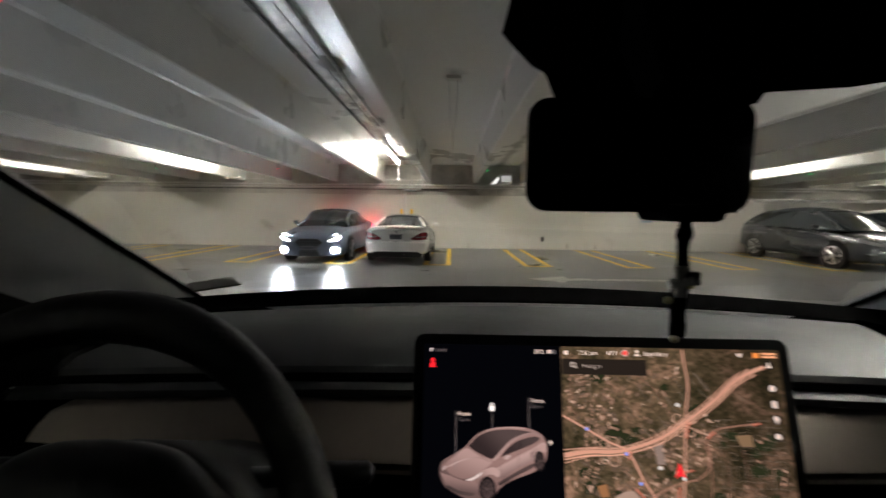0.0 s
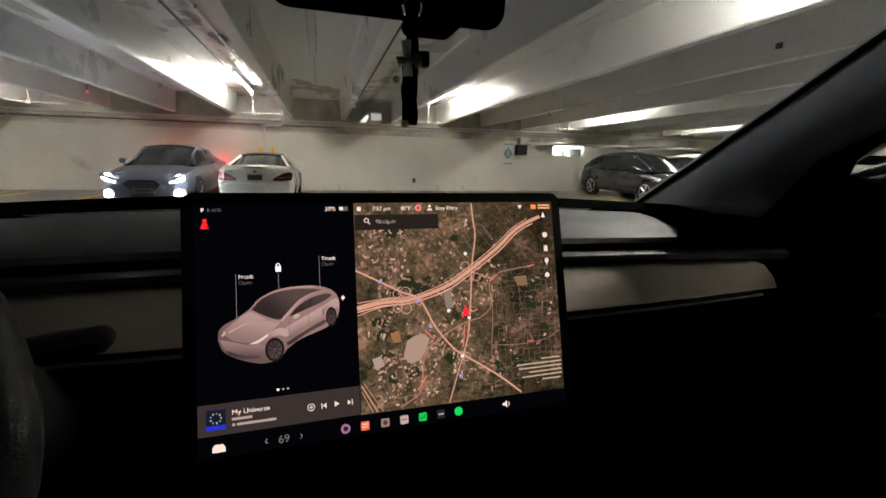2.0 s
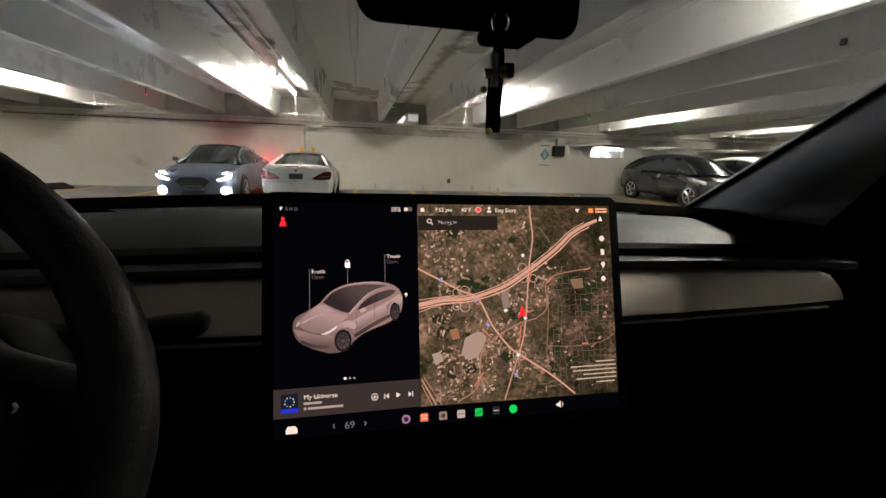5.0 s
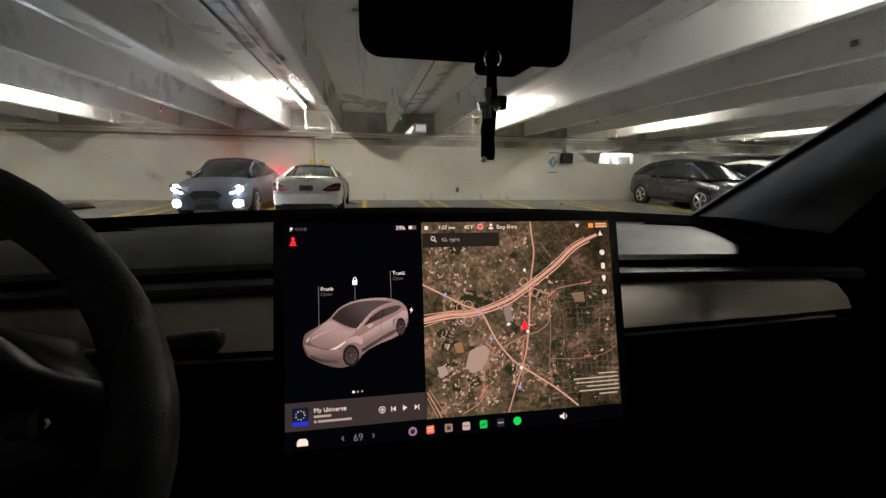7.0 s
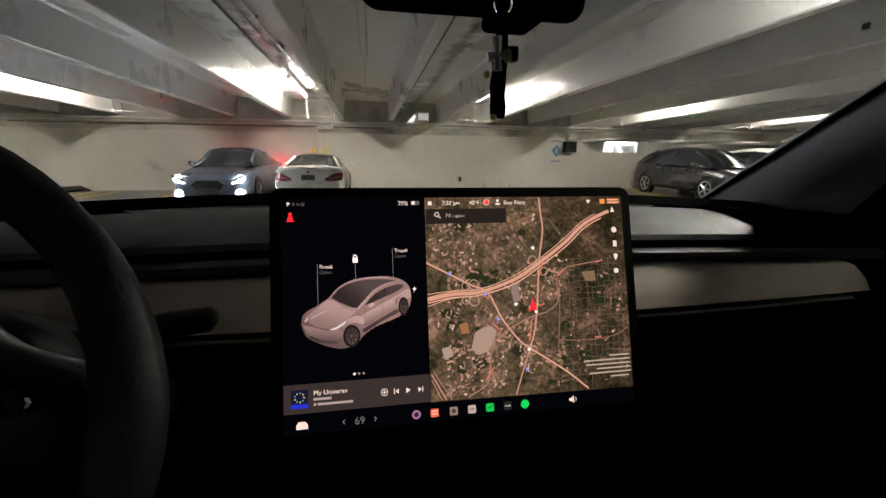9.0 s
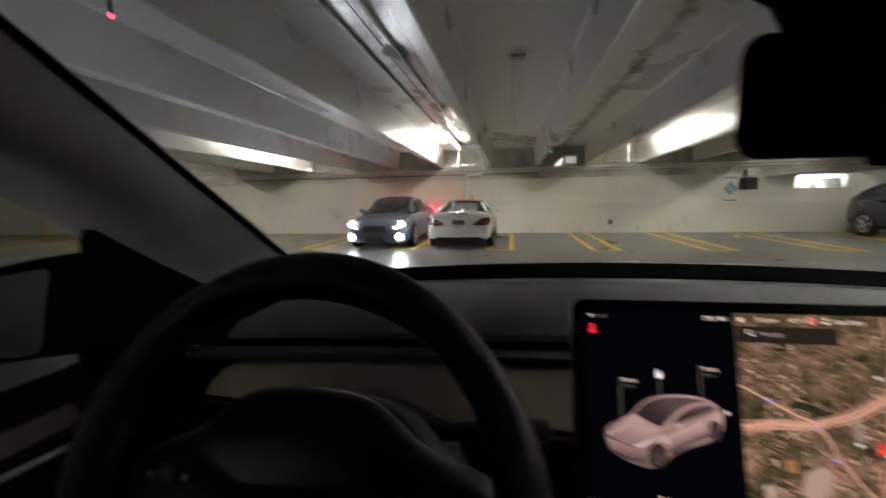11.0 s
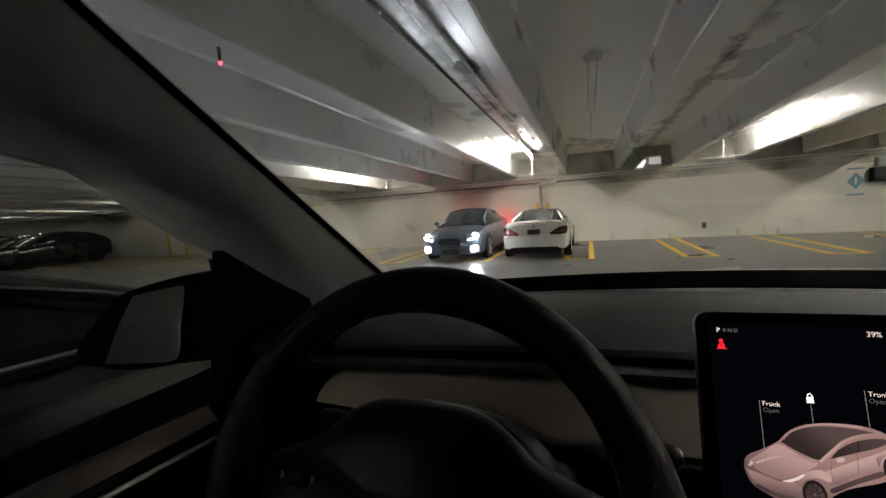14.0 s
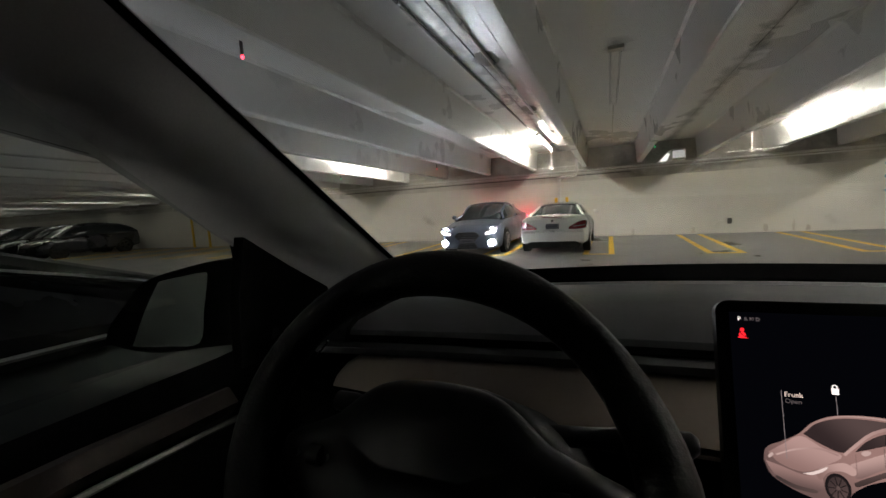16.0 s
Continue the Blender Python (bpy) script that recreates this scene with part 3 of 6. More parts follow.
# white roadster, tail out
WX, WYR = -1.47, 10.78
road = vehicle("roadster", "white two-seat roadster parked nose to the wall", pose(WX, WYR + 2.06, 0), M_WHITE,
               [(-2.06, 0.40, 0.80, 0.60), (-2.03, 0.32, 0.90, 0.74), (-1.90, 0.26, 0.965, 0.84), (-1.55, 0.24, 0.985, 0.885), (-0.9, 0.20, 0.94, 0.895), (0.1, 0.20, 0.92, 0.895), (0.8, 0.20, 0.90, 0.89), (1.5, 0.20, 0.80, 0.86), (1.95, 0.22, 0.68, 0.74), (2.06, 0.30, 0.58, 0.55)],
               [(-1.28, 0.95, 0.99, 0.72, 0.60), (-0.62, 0.93, 1.255, 0.76, 0.52), (-0.1, 0.92, 1.29, 0.77, 0.54), (0.15, 0.92, 1.27, 0.77, 0.54), (0.85, 0.90, 0.93, 0.72, 0.60)],
               (-1.22, 1.22), 0.325, 0.88, top=M_DARK)
part("boot_lip", loft(bmesh.new(), [[(x, -1.98 - 0.05 * (1 - (x / 0.7) ** 2), 0.955 + 0.02 * (1 - (x / 0.7) ** 2)), (x, -1.90 - 0.05 * (1 - (x / 0.7) ** 2), 0.985 + 0.015 * (1 - (x / 0.7) ** 2)), (x, -1.80, 0.97)] for x in [-0.7 + 0.14 * k for k in range(11)]], True), M_WHITE, road, smooth=40)
part("brake_light", boxed((-0.26, -2.062, 0.945), (0.26, -2.03, 0.965), 0.004), M_REDLENS, road)
part("bumper_step", boxed((-0.80, -2.10, 0.29), (0.80, -1.95, 0.60), 0.06, 4), M_WHITE, road, smooth=40)
part("bumper_crease", boxed((-0.66, -2.108, 0.545), (0.66, -2.05, 0.56), 0.004), M_WHITE, road)
part("diffuser", plate([(-0.66, 0.17), (0.66, 0.17), (0.70, 0.25), (0.58, 0.33), (-0.58, 0.33), (-0.70, 0.25)], 0.12, pose(0, -1.985, 0, 90, 0, 0)), M_BLACK, road, "black rear diffuser")
for k in (-2, -1, 1, 2):
    part("diffuser_fin", boxed((0.22 * k - 0.01, -2.12, 0.17), (0.22 * k + 0.01, -2.05, 0.30), 0.004), M_BLACK, road)
part("plate_recess", plate([(-0.46, 0.815), (-0.30, 0.64), (0.30, 0.64), (0.46, 0.815)], 0.03, pose(0, -2.06, 0, 90, 0, 0)), M_WHITE, road, "white recess round the number plate")
part("number_plate", boxed((-0.165, -2.112, 0.655), (0.165, -2.09, 0.79), 0.004), M_PLATE, road, "dark framed number plate")
part("plate_bar", boxed((-0.12, -2.116, 0.70), (0.12, -2.1125, 0.75)), M_BAR, road)
part("plate_lamp", boxed((-0.06, -2.125, 0.592), (0.06, -2.09, 0.612), 0.004), M_CHROME, road)
for s in (-1, 1):
    part("tail_light", loft(bmesh.new(), [[(s * x, y, z0), (s * x, y, z1), (s * x, y + 0.06, z1), (s * x, y + 0.06, z0)] for x, y, z0, z1 in ((0.40, -2.085, 0.645, 0.69), (0.55, -2.085, 0.635, 0.78), (0.68, -2.075, 0.64, 0.84), (0.79, -1.99, 0.65, 0.85), (0.84, -1.87, 0.66, 0.83))]), M_REDLENS, road, "dark red tail light", smooth=30)
    part("light_strip", loft(bmesh.new(), [[(s * x, y, z), (s * x, y, z + 0.018), (s * x, y + 0.03, z + 0.018), (s * x, y + 0.03, z)] for x, y, z in ((0.52, -2.092, 0.70), (0.69, -2.08, 0.715), (0.80, -1.99, 0.725))]), M_LENS, road)
    part("head_restraint", boxed((s * 0.30 - 0.12, -0.75, 0.98), (s * 0.30 + 0.12, -0.62, 1.13), 0.04, 3), M_SILVER, road, "pale head restraint behind the glass")
    side_mirror(road, s * 0.90, 0.35, 0.98, s, M_WHITE)
part("badge", tubed([(0, -2.085, 0.862), (0, -2.05, 0.862)], 0.035, 12), M_CHROME, road)

# dark crossover, nose out
SX, SYF = 11.30, 10.30
SUV_STATIONS = [(-2.37, 0.50, 0.90, 0.66), (-2.30, 0.34, 1.06, 0.82), (-1.9, 0.26, 1.12, 0.93), (-1.0, 0.24, 1.07, 0.955), (0.3, 0.24, 1.03, 0.955), (0.95, 0.24, 1.01, 0.95), (1.5, 0.22, 0.95, 0.94), (1.95, 0.20, 0.86, 0.89), (2.25, 0.22, 0.74, 0.76), (2.37, 0.30, 0.60, 0.56)]
SUV_CABIN = [(-2.32, 1.03, 1.13, 0.72, 0.60), (-2.05, 1.06, 1.33, 0.80, 0.60), (-1.7, 1.07, 1.475, 0.84, 0.60), (-1.3, 1.07, 1.575, 0.86, 0.61), (-0.8, 1.06, 1.635, 0.87, 0.62), (-0.3, 1.05, 1.65, 0.87, 0.62), (0.15, 1.04, 1.625, 0.87, 0.61), (0.5, 1.03, 1.545, 0.865, 0.61), (0.95, 1.01, 1.33, 0.84, 0.63), (1.45, 0.99, 1.02, 0.80, 0.66)]


def crossover(label, m, paint, rim=None):
    t = vehicle("crossover", label, m, paint, SUV_STATIONS, SUV_CABIN, (-1.45, 1.44), 0.355, 0.935, belt=(-0.25, 1.05, 0.87, 0.62, 1.64), rim=rim)
    for s in (-1, 1):
        part("headlight", loft(bmesh.new(), [[(s * x, y, z0), (s * x, y, z1), (s * x, y - 0.08, z1), (s * x, y - 0.08, z0)] for x, y, z0, z1 in ((0.52, 2.33, 0.66, 0.70), (0.68, 2.27, 0.67, 0.76), (0.84, 2.08, 0.74, 0.84))]), M_LENS, t, "clear headlight", smooth=30)
        part("fog_vent", boxed((s * 0.70 - 0.12, 2.18, 0.38), (s * 0.70 + 0.12, 2.31, 0.46), 0.02), M_BLACK, t)
        for y in (0.45, -0.75):
            part("door_handle", boxed((s * 0.955 - 0.015, y - 0.1, 0.93), (s * 0.955 + 0.015, y + 0.1, 0.955), 0.006), M_CHROME, t)
        side_mirror(t, s * 0.95, 0.95, 1.10, s, paint)
    part("lower_grille", boxed((-0.55, 2.25, 0.27), (0.55, 2.375, 0.40), 0.02), M_BLACK, t)
    part("number_plate", boxed((-0.16, 2.375, 0.42), (0.16, 2.39, 0.56), 0.004), M_PLATE, t, "pale number plate")
    part("plate_bar", boxed((-0.11, 2.391, 0.465), (0.11, 2.394, 0.515)), M_BAR, t)
    part("sill_trim", boxed((-0.94, -1.0, 0.24), (0.94, 1.0, 0.36), 0.03), M_BLACK, t)
    return t


crossover("dark grey crossover parked nose out with silver wheels", pose(SX, SYF + 2.37, 0, 0, 0, 180), M_DARK)
crossover("large white crossover parked nose out beyond a dark one", pose(14.25, 12.55, 0, 0, 0, 180), M_WHITE)
# far cars take dark rims, the unlit bays' shade put into the colour
for x, y in ((-25.6, 12.6), (-28.4, 12.8), (-31.2, 12.4), (-34.0, 12.7)):
    crossover("dark crossover parked in the far unlit bays", pose(x, y, 0, 0, 0, 180), M_DARK, M_SOOT)

# neighbours in the next bays, nose forward
NEAR_STATIONS = [(-2.35, 0.45, 0.90, 0.62), (-2.28, 0.30, 1.02, 0.80), (-1.8, 0.22, 1.10, 0.90), (-1.0, 0.20, 1.09, 0.915), (0.2, 0.20, 1.08, 0.915), (0.9, 0.20, 1.04, 0.915), (1.4, 0.20, 0.97, 0.905), (1.9, 0.18, 0.88, 0.86), (2.25, 0.20, 0.74, 0.72), (2.35, 0.30, 0.58, 0.52)]
NEAR_CABIN = [(-1.9, 1.06, 1.10, 0.72, 0.55), (-1.1, 1.06, 1.40, 0.82, 0.58), (-0.4, 1.06, 1.46, 0.84, 0.62), (0.15, 1.05, 1.43, 0.84, 0.61), (1.15, 1.01, 1.05, 0.78, 0.64)]
for x, y, k, lab in ((-2.45, 0.30, 1.0, "dark grey-green sedan parked in the unlit next bay"), (2.95, 0.66, 1.29, "tall dull grey-green sedan parked under a ceiling lamp")):
    def lift(z):
        return 1.05 + (z - 1.05) * k

    n = vehicle("sedan", lab, pose(x, y, 0), M_OLIVE, NEAR_STATIONS, [(c, zb, lift(zr), wb, wr) for c, zb, zr, wb, wr in NEAR_CABIN], (-1.42, 1.42), 0.335, 0.90, belt=(-0.35, 1.06, 0.84, 0.61, lift(1.44)))
    # near-black glass copy puts the next bays' darkness into the window colour
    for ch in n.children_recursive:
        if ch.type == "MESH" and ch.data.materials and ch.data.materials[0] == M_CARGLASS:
            ch.data.materials[0] = M_UNLITGLASS
    for s in (-1, 1):
        part("window_trim", tubed([(s * 0.845, -1.2, 1.09), (s * 0.845, 0.2, 1.085), (s * 0.80, 1.0, 1.045)], 0.010, 6), M_CHROME, n, "bright window trim")
        part("roof_trim", tubed([(s * 0.66, -0.6, lift(1.37)), (s * 0.66, 0.1, lift(1.36)), (s * 0.735, 0.62, lift(1.22)), (s * 0.80, 1.08, 1.06)], 0.010, 6), M_CHROME, n, "bright trim along the door frames")
        side_mirror(n, s * 0.93, 0.85, 1.08, s, M_OLIVE)

# van behind the parapet
van = thing("van", "white van standing nose out behind the parapet wall", "van", pose(15.15, 23.3, 0, 0, 0, -34))
rings = []
for y, w0, zr in ((-2.4, 0.86, 1.20), (-2.3, 0.94, 1.42), (-1.75, 0.97, 2.02), (-1.3, 0.98, 2.12), (2.3, 0.98, 2.14), (2.4, 0.96, 2.08)):
    rings.append([(-w0, y, 0.35), (-w0, y, 1.1), (-w0 * 0.93, y, zr - 0.12), (-w0 * 0.8, y, zr), (w0 * 0.8, y, zr), (w0 * 0.93, y, zr - 0.12), (w0, y, 1.1), (w0, y, 0.35)])
part("body", loft(bmesh.new(), rings), M_WHITE, van, smooth=35)
part("windscreen", loft(bmesh.new(), [[(-0.36, -2.34, 1.47), (0.74, -2.34, 1.47), (0.74, -2.26, 1.47), (-0.36, -2.26, 1.47)], [(-0.34, -1.90, 1.92), (0.70, -1.90, 1.92), (0.70, -1.82, 1.92), (-0.34, -1.82, 1.92)]]), M_CARGLASS, van, "dark windscreen")
for y in (-1.5, 1.5):
    for s in (-1, 1):
        w = new("wheel")
        w.parent = van
        w.location = (s * 0.90, y, 0.35)
        part("tyre", tubed([(-0.1, 0, 0), (0.1, 0, 0)], 0.35, 20), M_TYRE, w, smooth=40)
        part("rim", tubed([(s * 0.1, 0, 0), (s * 0.11, 0, 0)], 0.22, 16), M_RIM, w)

# ---- fittings on the far wall ----
sign = thing("wall_sign", "blue diamond level sign with white numeral on the wall", "sign", pose(7.32, WALL_Y, 1.5))
part("diamond", plate([(0, -0.24), (0.21, 0), (0, 0.24), (-0.21, 0)], 0.012, pose(0, 0, 0, 90, 0, 0)), M_BLUE, sign)
part("numeral", boxed((-0.022, -0.017, -0.10), (0.022, -0.0125, 0.10)), M_WALL, sign)
for dz in (-0.40, 0.36):
    part("letter_bar", boxed((-0.21, -0.010, dz - 0.025), (0.21, -0.002, dz + 0.025)), M_BLUE, sign, "blue lettering bar")
cab = thing("wall_cabinet", "black cabinet fixed to the wall under a pale box", "cabinet", pose(7.75, WALL_Y, 0))
part("body", boxed((-0.14, -0.25, 1.45), (0.30, 0.0, 1.85), 0.02), M_BLACK, cab)
part("hood", boxed((-0.04, -0.22, 1.88), (0.28, 0.0, 2.14), 0.03), M_LEDGE, cab, "pale box over the cabinet")
ebox = thing("emergency_light", "white emergency light with a slanted head under the deck", "lamp", pose(1.80, 15.05, 2.50))
part("body", boxed((-0.08, -0.16, -0.08), (0.36, 0.30, 0.26), 0.06, 3), M_FIXT, ebox, smooth=40)
# this glow stands in for lamp light reflected by the white box
part("bright_face", boxed((-0.02, -0.170, -0.02), (0.32, -0.155, 0.20), 0.006, 2), glow("face_glow", (1.0, 0.98, 0.93), 0.42), ebox, "box face glowing in place of reflected light")
part("head", plate([(-0.44, -0.12), (-0.06, -0.12), (-0.06, 0.20), (-0.14, 0.20)], 0.26, pose(0, 0.08, 0, 90, 0, 0)), M_FIXT, ebox, "slanted lamp head")
part("lamp_lens", plate([(-0.41, -0.105), (-0.20, -0.105), (-0.10, 0.10), (-0.16, 0.15)], 0.006, pose(0, -0.181, 0, 90, 0, 0)), glow("lamp_lens_light", (1.0, 0.98, 0.93), 1.1), ebox, "lit lens of the head")
part("bracket", boxed((-0.30, 0.0, -0.16), (0.36, 0.30, -0.085), 0.008), M_PIPE, ebox)
for x, z in ((3.45, 0.39),):
    o = thing("wall_outlet", "small dark outlet box on the wall", "outlet", pose(x, WALL_Y, z))
    part("body", boxed((-0.06, -0.05, -0.09), (0.06, 0, 0.09), 0.012), M_DARKPIPE, o)
random.seed(9)
for x in (0.65, 1.8, 2.45, 4.4, 5.1, 5.45):
    n = 14
    w = random.uniform(0.03, 0.08)
    z = random.uniform(0.18, 0.42)
    pts = [(w * math.cos(2 * math.pi * k / n) * (1 + random.uniform(-0.3, 0.3)), max(0.01, z * 0.5 + z * 0.5 * math.sin(2 * math.pi * k / n) * (1 + random.uniform(-0.2, 0.2)))) for k in range(n)]
    tagged(mesh_ob("wall_scuff", plate(pts, 0.003, pose(x, WALL_Y, 0, 90, 0, 0)), M_SCUFF), "brown scuff where wall paint has worn off", "scuff", "wall scuffs", "structure")
for x, y in ((6.75, 13.7), (8.2, 14.2)):
    tagged(mesh_ob("litter", boxed((x - 0.09, y - 0.06, 0.0), (x + 0.09, y + 0.06, 0.05), 0.02, 2), M_FIXT), "crumpled white paper litter on the floor", "litter", "litter")
for x in (-19.6, -20.8):
    p = thing("guard_post", "yellow painted guard post by the far wall", "post", pose(x, 15.2, 0))
    part("post", tubed([(0, 0, 0), (0, 0, 2.2)], 0.06, 10), M_YELLOW, p, smooth=40)
# parking guide lights
for x, y, red in ((1.0, 11.8, 0), (6.95, 11.85, 0), (10.15, 11.9, 0), (-5.1, 12.0, 1), (-3.0, 2.75, 1), (-8.8, 12.1, 0), (-13, 12, 0), (-24, 12, 1), (-29.2, 12, 0), (15.5, 12, 0)):
    g = thing("guide_light", ("red" if red else "green") + " lit parking guide light hanging under the deck", "guide light", pose(x, y, up(y, 2.5)), "parking guide lights")
    part("stalk", tubed([(0, 0, 0.63), (0, 0, 0.14)], 0.008, 6), M_PIPE, g)
    part("sleeve", tubed([(0, 0, 0.15), (0, 0, 0.015)], 0.014, 8), M_DARKPIPE, g, "dark sleeve")
    part("lens", tubed([(0, 0, 0.016), (0, 0, 0.0), (0, 0, -0.012)], [0.012, 0.016, 0.009], 10), M_REDLED if red else M_GREENLED, g, "glowing lens")
# ceiling box and sprinkler line
b = thing("junction_box", "small dark junction box on a beam face", "box", pose(5.99, 4.43, 2.91))
part("body", boxed((-0.02, -0.035, -0.035), (0.05, 0.035, 0.035), 0.008), M_DARKPIPE, b)
s = thing("ceiling_batten", "narrow dirty-white batten with a thin conduit under the deck", "batten")
za, zb = up(6.05, 3.085), up(9.2, 3.085)
part("cover", loft(bmesh.new(), [[(-0.055, y, z + 0.04), (-0.045, y, z), (0.045, y, z), (0.055, y, z + 0.04)] for y, z in ((6.05, za), (9.2, zb))]), M_PIPE, s)
# bars added along both edges to draw the batten's shadow outline
for dx in (-0.066, 0.066):
    part("rail", tubed([(dx, 6.05, za + 0.03), (dx, 9.15, zb + 0.03)], 0.008, 6), M_GALV, s, "thin edge bar drawing the batten's shadow outline")
part("end_box", boxed((-0.10, 5.93, za - 0.01), (0.10, 6.05, za + 0.04), 0.008), M_LEDGE, s)
part("conduit", tubed([(0.0, 9.2, zb + 0.015), (0.01, 14.8, up(14.8, 3.10))], 0.010, 6), M_LEDGE, s)


# ---- the car that the camera sits in ----
XC = 0.134
car = thing("car", "dark interior of a parked electric car, seen from the driver's seat", "car")


def dash_loft(profile, x0, x1, n=24, bow=0.10, closed=True):
    """A profile of (y, z) swept across the car; the ends bow towards the seats."""
    rings = []
    for k in range(n + 1):
        x = x0 + (x1 - x0) * k / n
        d = bow * ((x - XC) / 0.72) ** 2
        rings.append([(x, y - d * min(1.0, max(0.15, (y - 0.40) / 0.4)), z - 0.012 * ((x - XC) / 0.72) ** 2) for y, z in profile])
    return loft(bmesh.new(), rings)


part("cowl", dash_loft([(0.93, 1.20), (0.93, 1.270), (0.90, 1.280), (0.80, 1.270), (0.79, 1.255), (0.79, 1.20)], XC - 0.74, XC + 0.74, bow=0.14), M_MATT, car, "black strip at the windscreen's foot", smooth=35)
part("dash_pad", dash_loft([(0.787, 1.20), (0.787, 1.258), (0.77, 1.266), (0.62, 1.272), (0.50, 1.270), (0.474, 1.262), (0.468, 1.252), (0.50, 1.246), (0.60, 1.22)], XC - 0.72, XC + 0.72, bow=0.10), M_PAD, car, "soft grey dashboard pad", smooth=40)
part("vent_slot", dash_loft([(0.60, 1.246), (0.515, 1.246), (0.515, 1.234), (0.60, 1.234)], XC - 0.70, XC + 0.70, bow=0.06), M_BLACK, car, "black air vent slot")
lip = part("dash_lip", dash_loft([(0.60, 1.233), (0.500, 1.233), (0.490, 1.229), (0.490, 1.220), (0.497, 1.216), (0.60, 1.216)], XC - 0.70, XC + 0.69, bow=0.05), M_PAD, car, smooth=40)
rings, edge = [], []
for k in range(65):
    x = XC - 0.66 + 1.315 * k / 64
    e = ((x - XC) / 0.655) ** 2
    c = max(0.0, 1 - (1 - abs(x - XC) / 0.66) / 0.07) ** 2
    yt, yb, zt, zb = 0.489 - 0.012 * e, 0.429 + 0.038 * e, 1.214 - 0.008 * e - 0.030 * c, 1.170 - 0.006 * e
    rings.append([(x, 0.56, zt), (x, yt, zt), (x, yt - 0.005, zt - 0.004), (x, yb, zb + 0.004), (x, yb - 0.003, zb), (x, yb + 0.006, zb - 0.003), (x, 0.56, zb - 0.003)])
    if abs(x - XC) < 0.615:
        edge.append([(x, 0.52, zb - 0.006), (x, yb - 0.006, zb - 0.006), (x, yb - 0.008, zb - 0.009), (x, 0.52, zb - 0.009)])
trim = part("dash_trim", loft(bmesh.new(), rings), M_TRIM, car, "pale satin dashboard trim", smooth=40)
edging = part("trim_edge", loft(bmesh.new(), edge), M_DOORTRIM, car)
for ob in (lip, trim, edging):
    ob.data.transform(Matrix.Translation((0.06, 0.0, 1.40)) @ Matrix.Scale(0.92, 4) @ Matrix.Translation((-0.06, 0.0, -1.40)))
# pale colour draws the thin highlight along the pad's rolled front edge
part("pad_highlight", dash_loft([(0.790, 1.262), (0.784, 1.2685), (0.779, 1.2690), (0.777, 1.262)], XC - 0.72, XC + 0.72), M_LINER, car, "pale strip painting the highlight on the pad's rolled edge", smooth=60)
# black sheets over the pad's ends, standing in for the shade there
PAD_SHADE = [(0.800, 1.20), (0.800, 1.266), (0.77, 1.273), (0.70, 1.277), (0.62, 1.278), (0.55, 1.277), (0.49, 1.276), (0.462, 1.266), (0.456, 1.250), (0.47, 1.243), (0.60, 1.23)]
part("pad_shade", dash_loft(PAD_SHADE, XC - 0.73, XC - 0.60, 10), M_MATT, car, "black sheet standing in for shade on the pad's end", smooth=40)
rings = []
for k in range(13):
    ring = []
    for y, z in PAD_SHADE:
        x0 = 0.55 + 0.155 * (1 - max(0.0, (0.74 - y) / 0.285) ** 1.8)
        x = x0 + (XC + 0.73 - x0) * k / 12
        d = 0.10 * ((x - XC) / 0.72) ** 2
        ring.append((x, y - d * min(1.0, max(0.15, (y - 0.40) / 0.4)), z - 0.012 * ((x - XC) / 0.72) ** 2))
    rings.append(ring)
part("pad_shade", loft(bmesh.new(), rings), M_MATT, car, "black sheet with a rounded inner edge, in place of pillar shade", smooth=40)
# black strip hides the front lip, drawing the dark of the gap below
part("lip_shade", dash_loft([(0.480, 1.256), (0.466, 1.255), (0.463, 1.250), (0.472, 1.240), (0.484, 1.240)], XC - 0.71, XC + 0.71), M_MATT, car, "black strip over the pad's front lip, in place of recess shade", smooth=40)
part("lower_dash", dash_loft([(0.60, 1.158), (0.47, 1.158), (0.45, 1.14), (0.43, 1.00), (0.50, 0.80), (0.60, 0.78)], XC - 0.72, XC + 0.72, bow=0.03), M_MATT, car, smooth=35)
part("console", boxed((XC - 0.13, -0.35, 0.62), (XC + 0.13, 0.46, 0.93), 0.03, 3), M_MATT, car)
part("sticker", plate([(-0.543, 0.81), (-0.50, 0.90), (-0.434, 0.815), (-0.483, 0.74)], 0.003, pose(0, 0, 1.289)), M_DOORTRIM, car, "dark brown tag on the glass")

# windscreen, roof, pillars
E1L = [Vector((-0.615, 1.0, 1.20)), Vector((-0.60, 0.885, 1.262)), Vector((-0.543, 0.230, 1.632)), Vector((-0.518, 0.02, 1.74))]
E2L = [Vector((-0.685, 0.50, 1.22)), Vector((-0.672, 0.472, 1.375)), Vector((-0.69, 0.30, 1.508)), Vector((-0.675, 0.08, 1.555))]
E1R = [Vector((0.86, 0.95, 1.20)), Vector((0.845, 0.85, 1.262)), Vector((0.806, 0.385, 1.552)), Vector((0.775, 0.02, 1.76))]
E2R = [Vector((0.955, 0.53, 1.22)), Vector((0.935, 0.497, 1.365)), Vector((0.93, 0.419, 1.42)), Vector((0.90, 0.0, 1.66))]


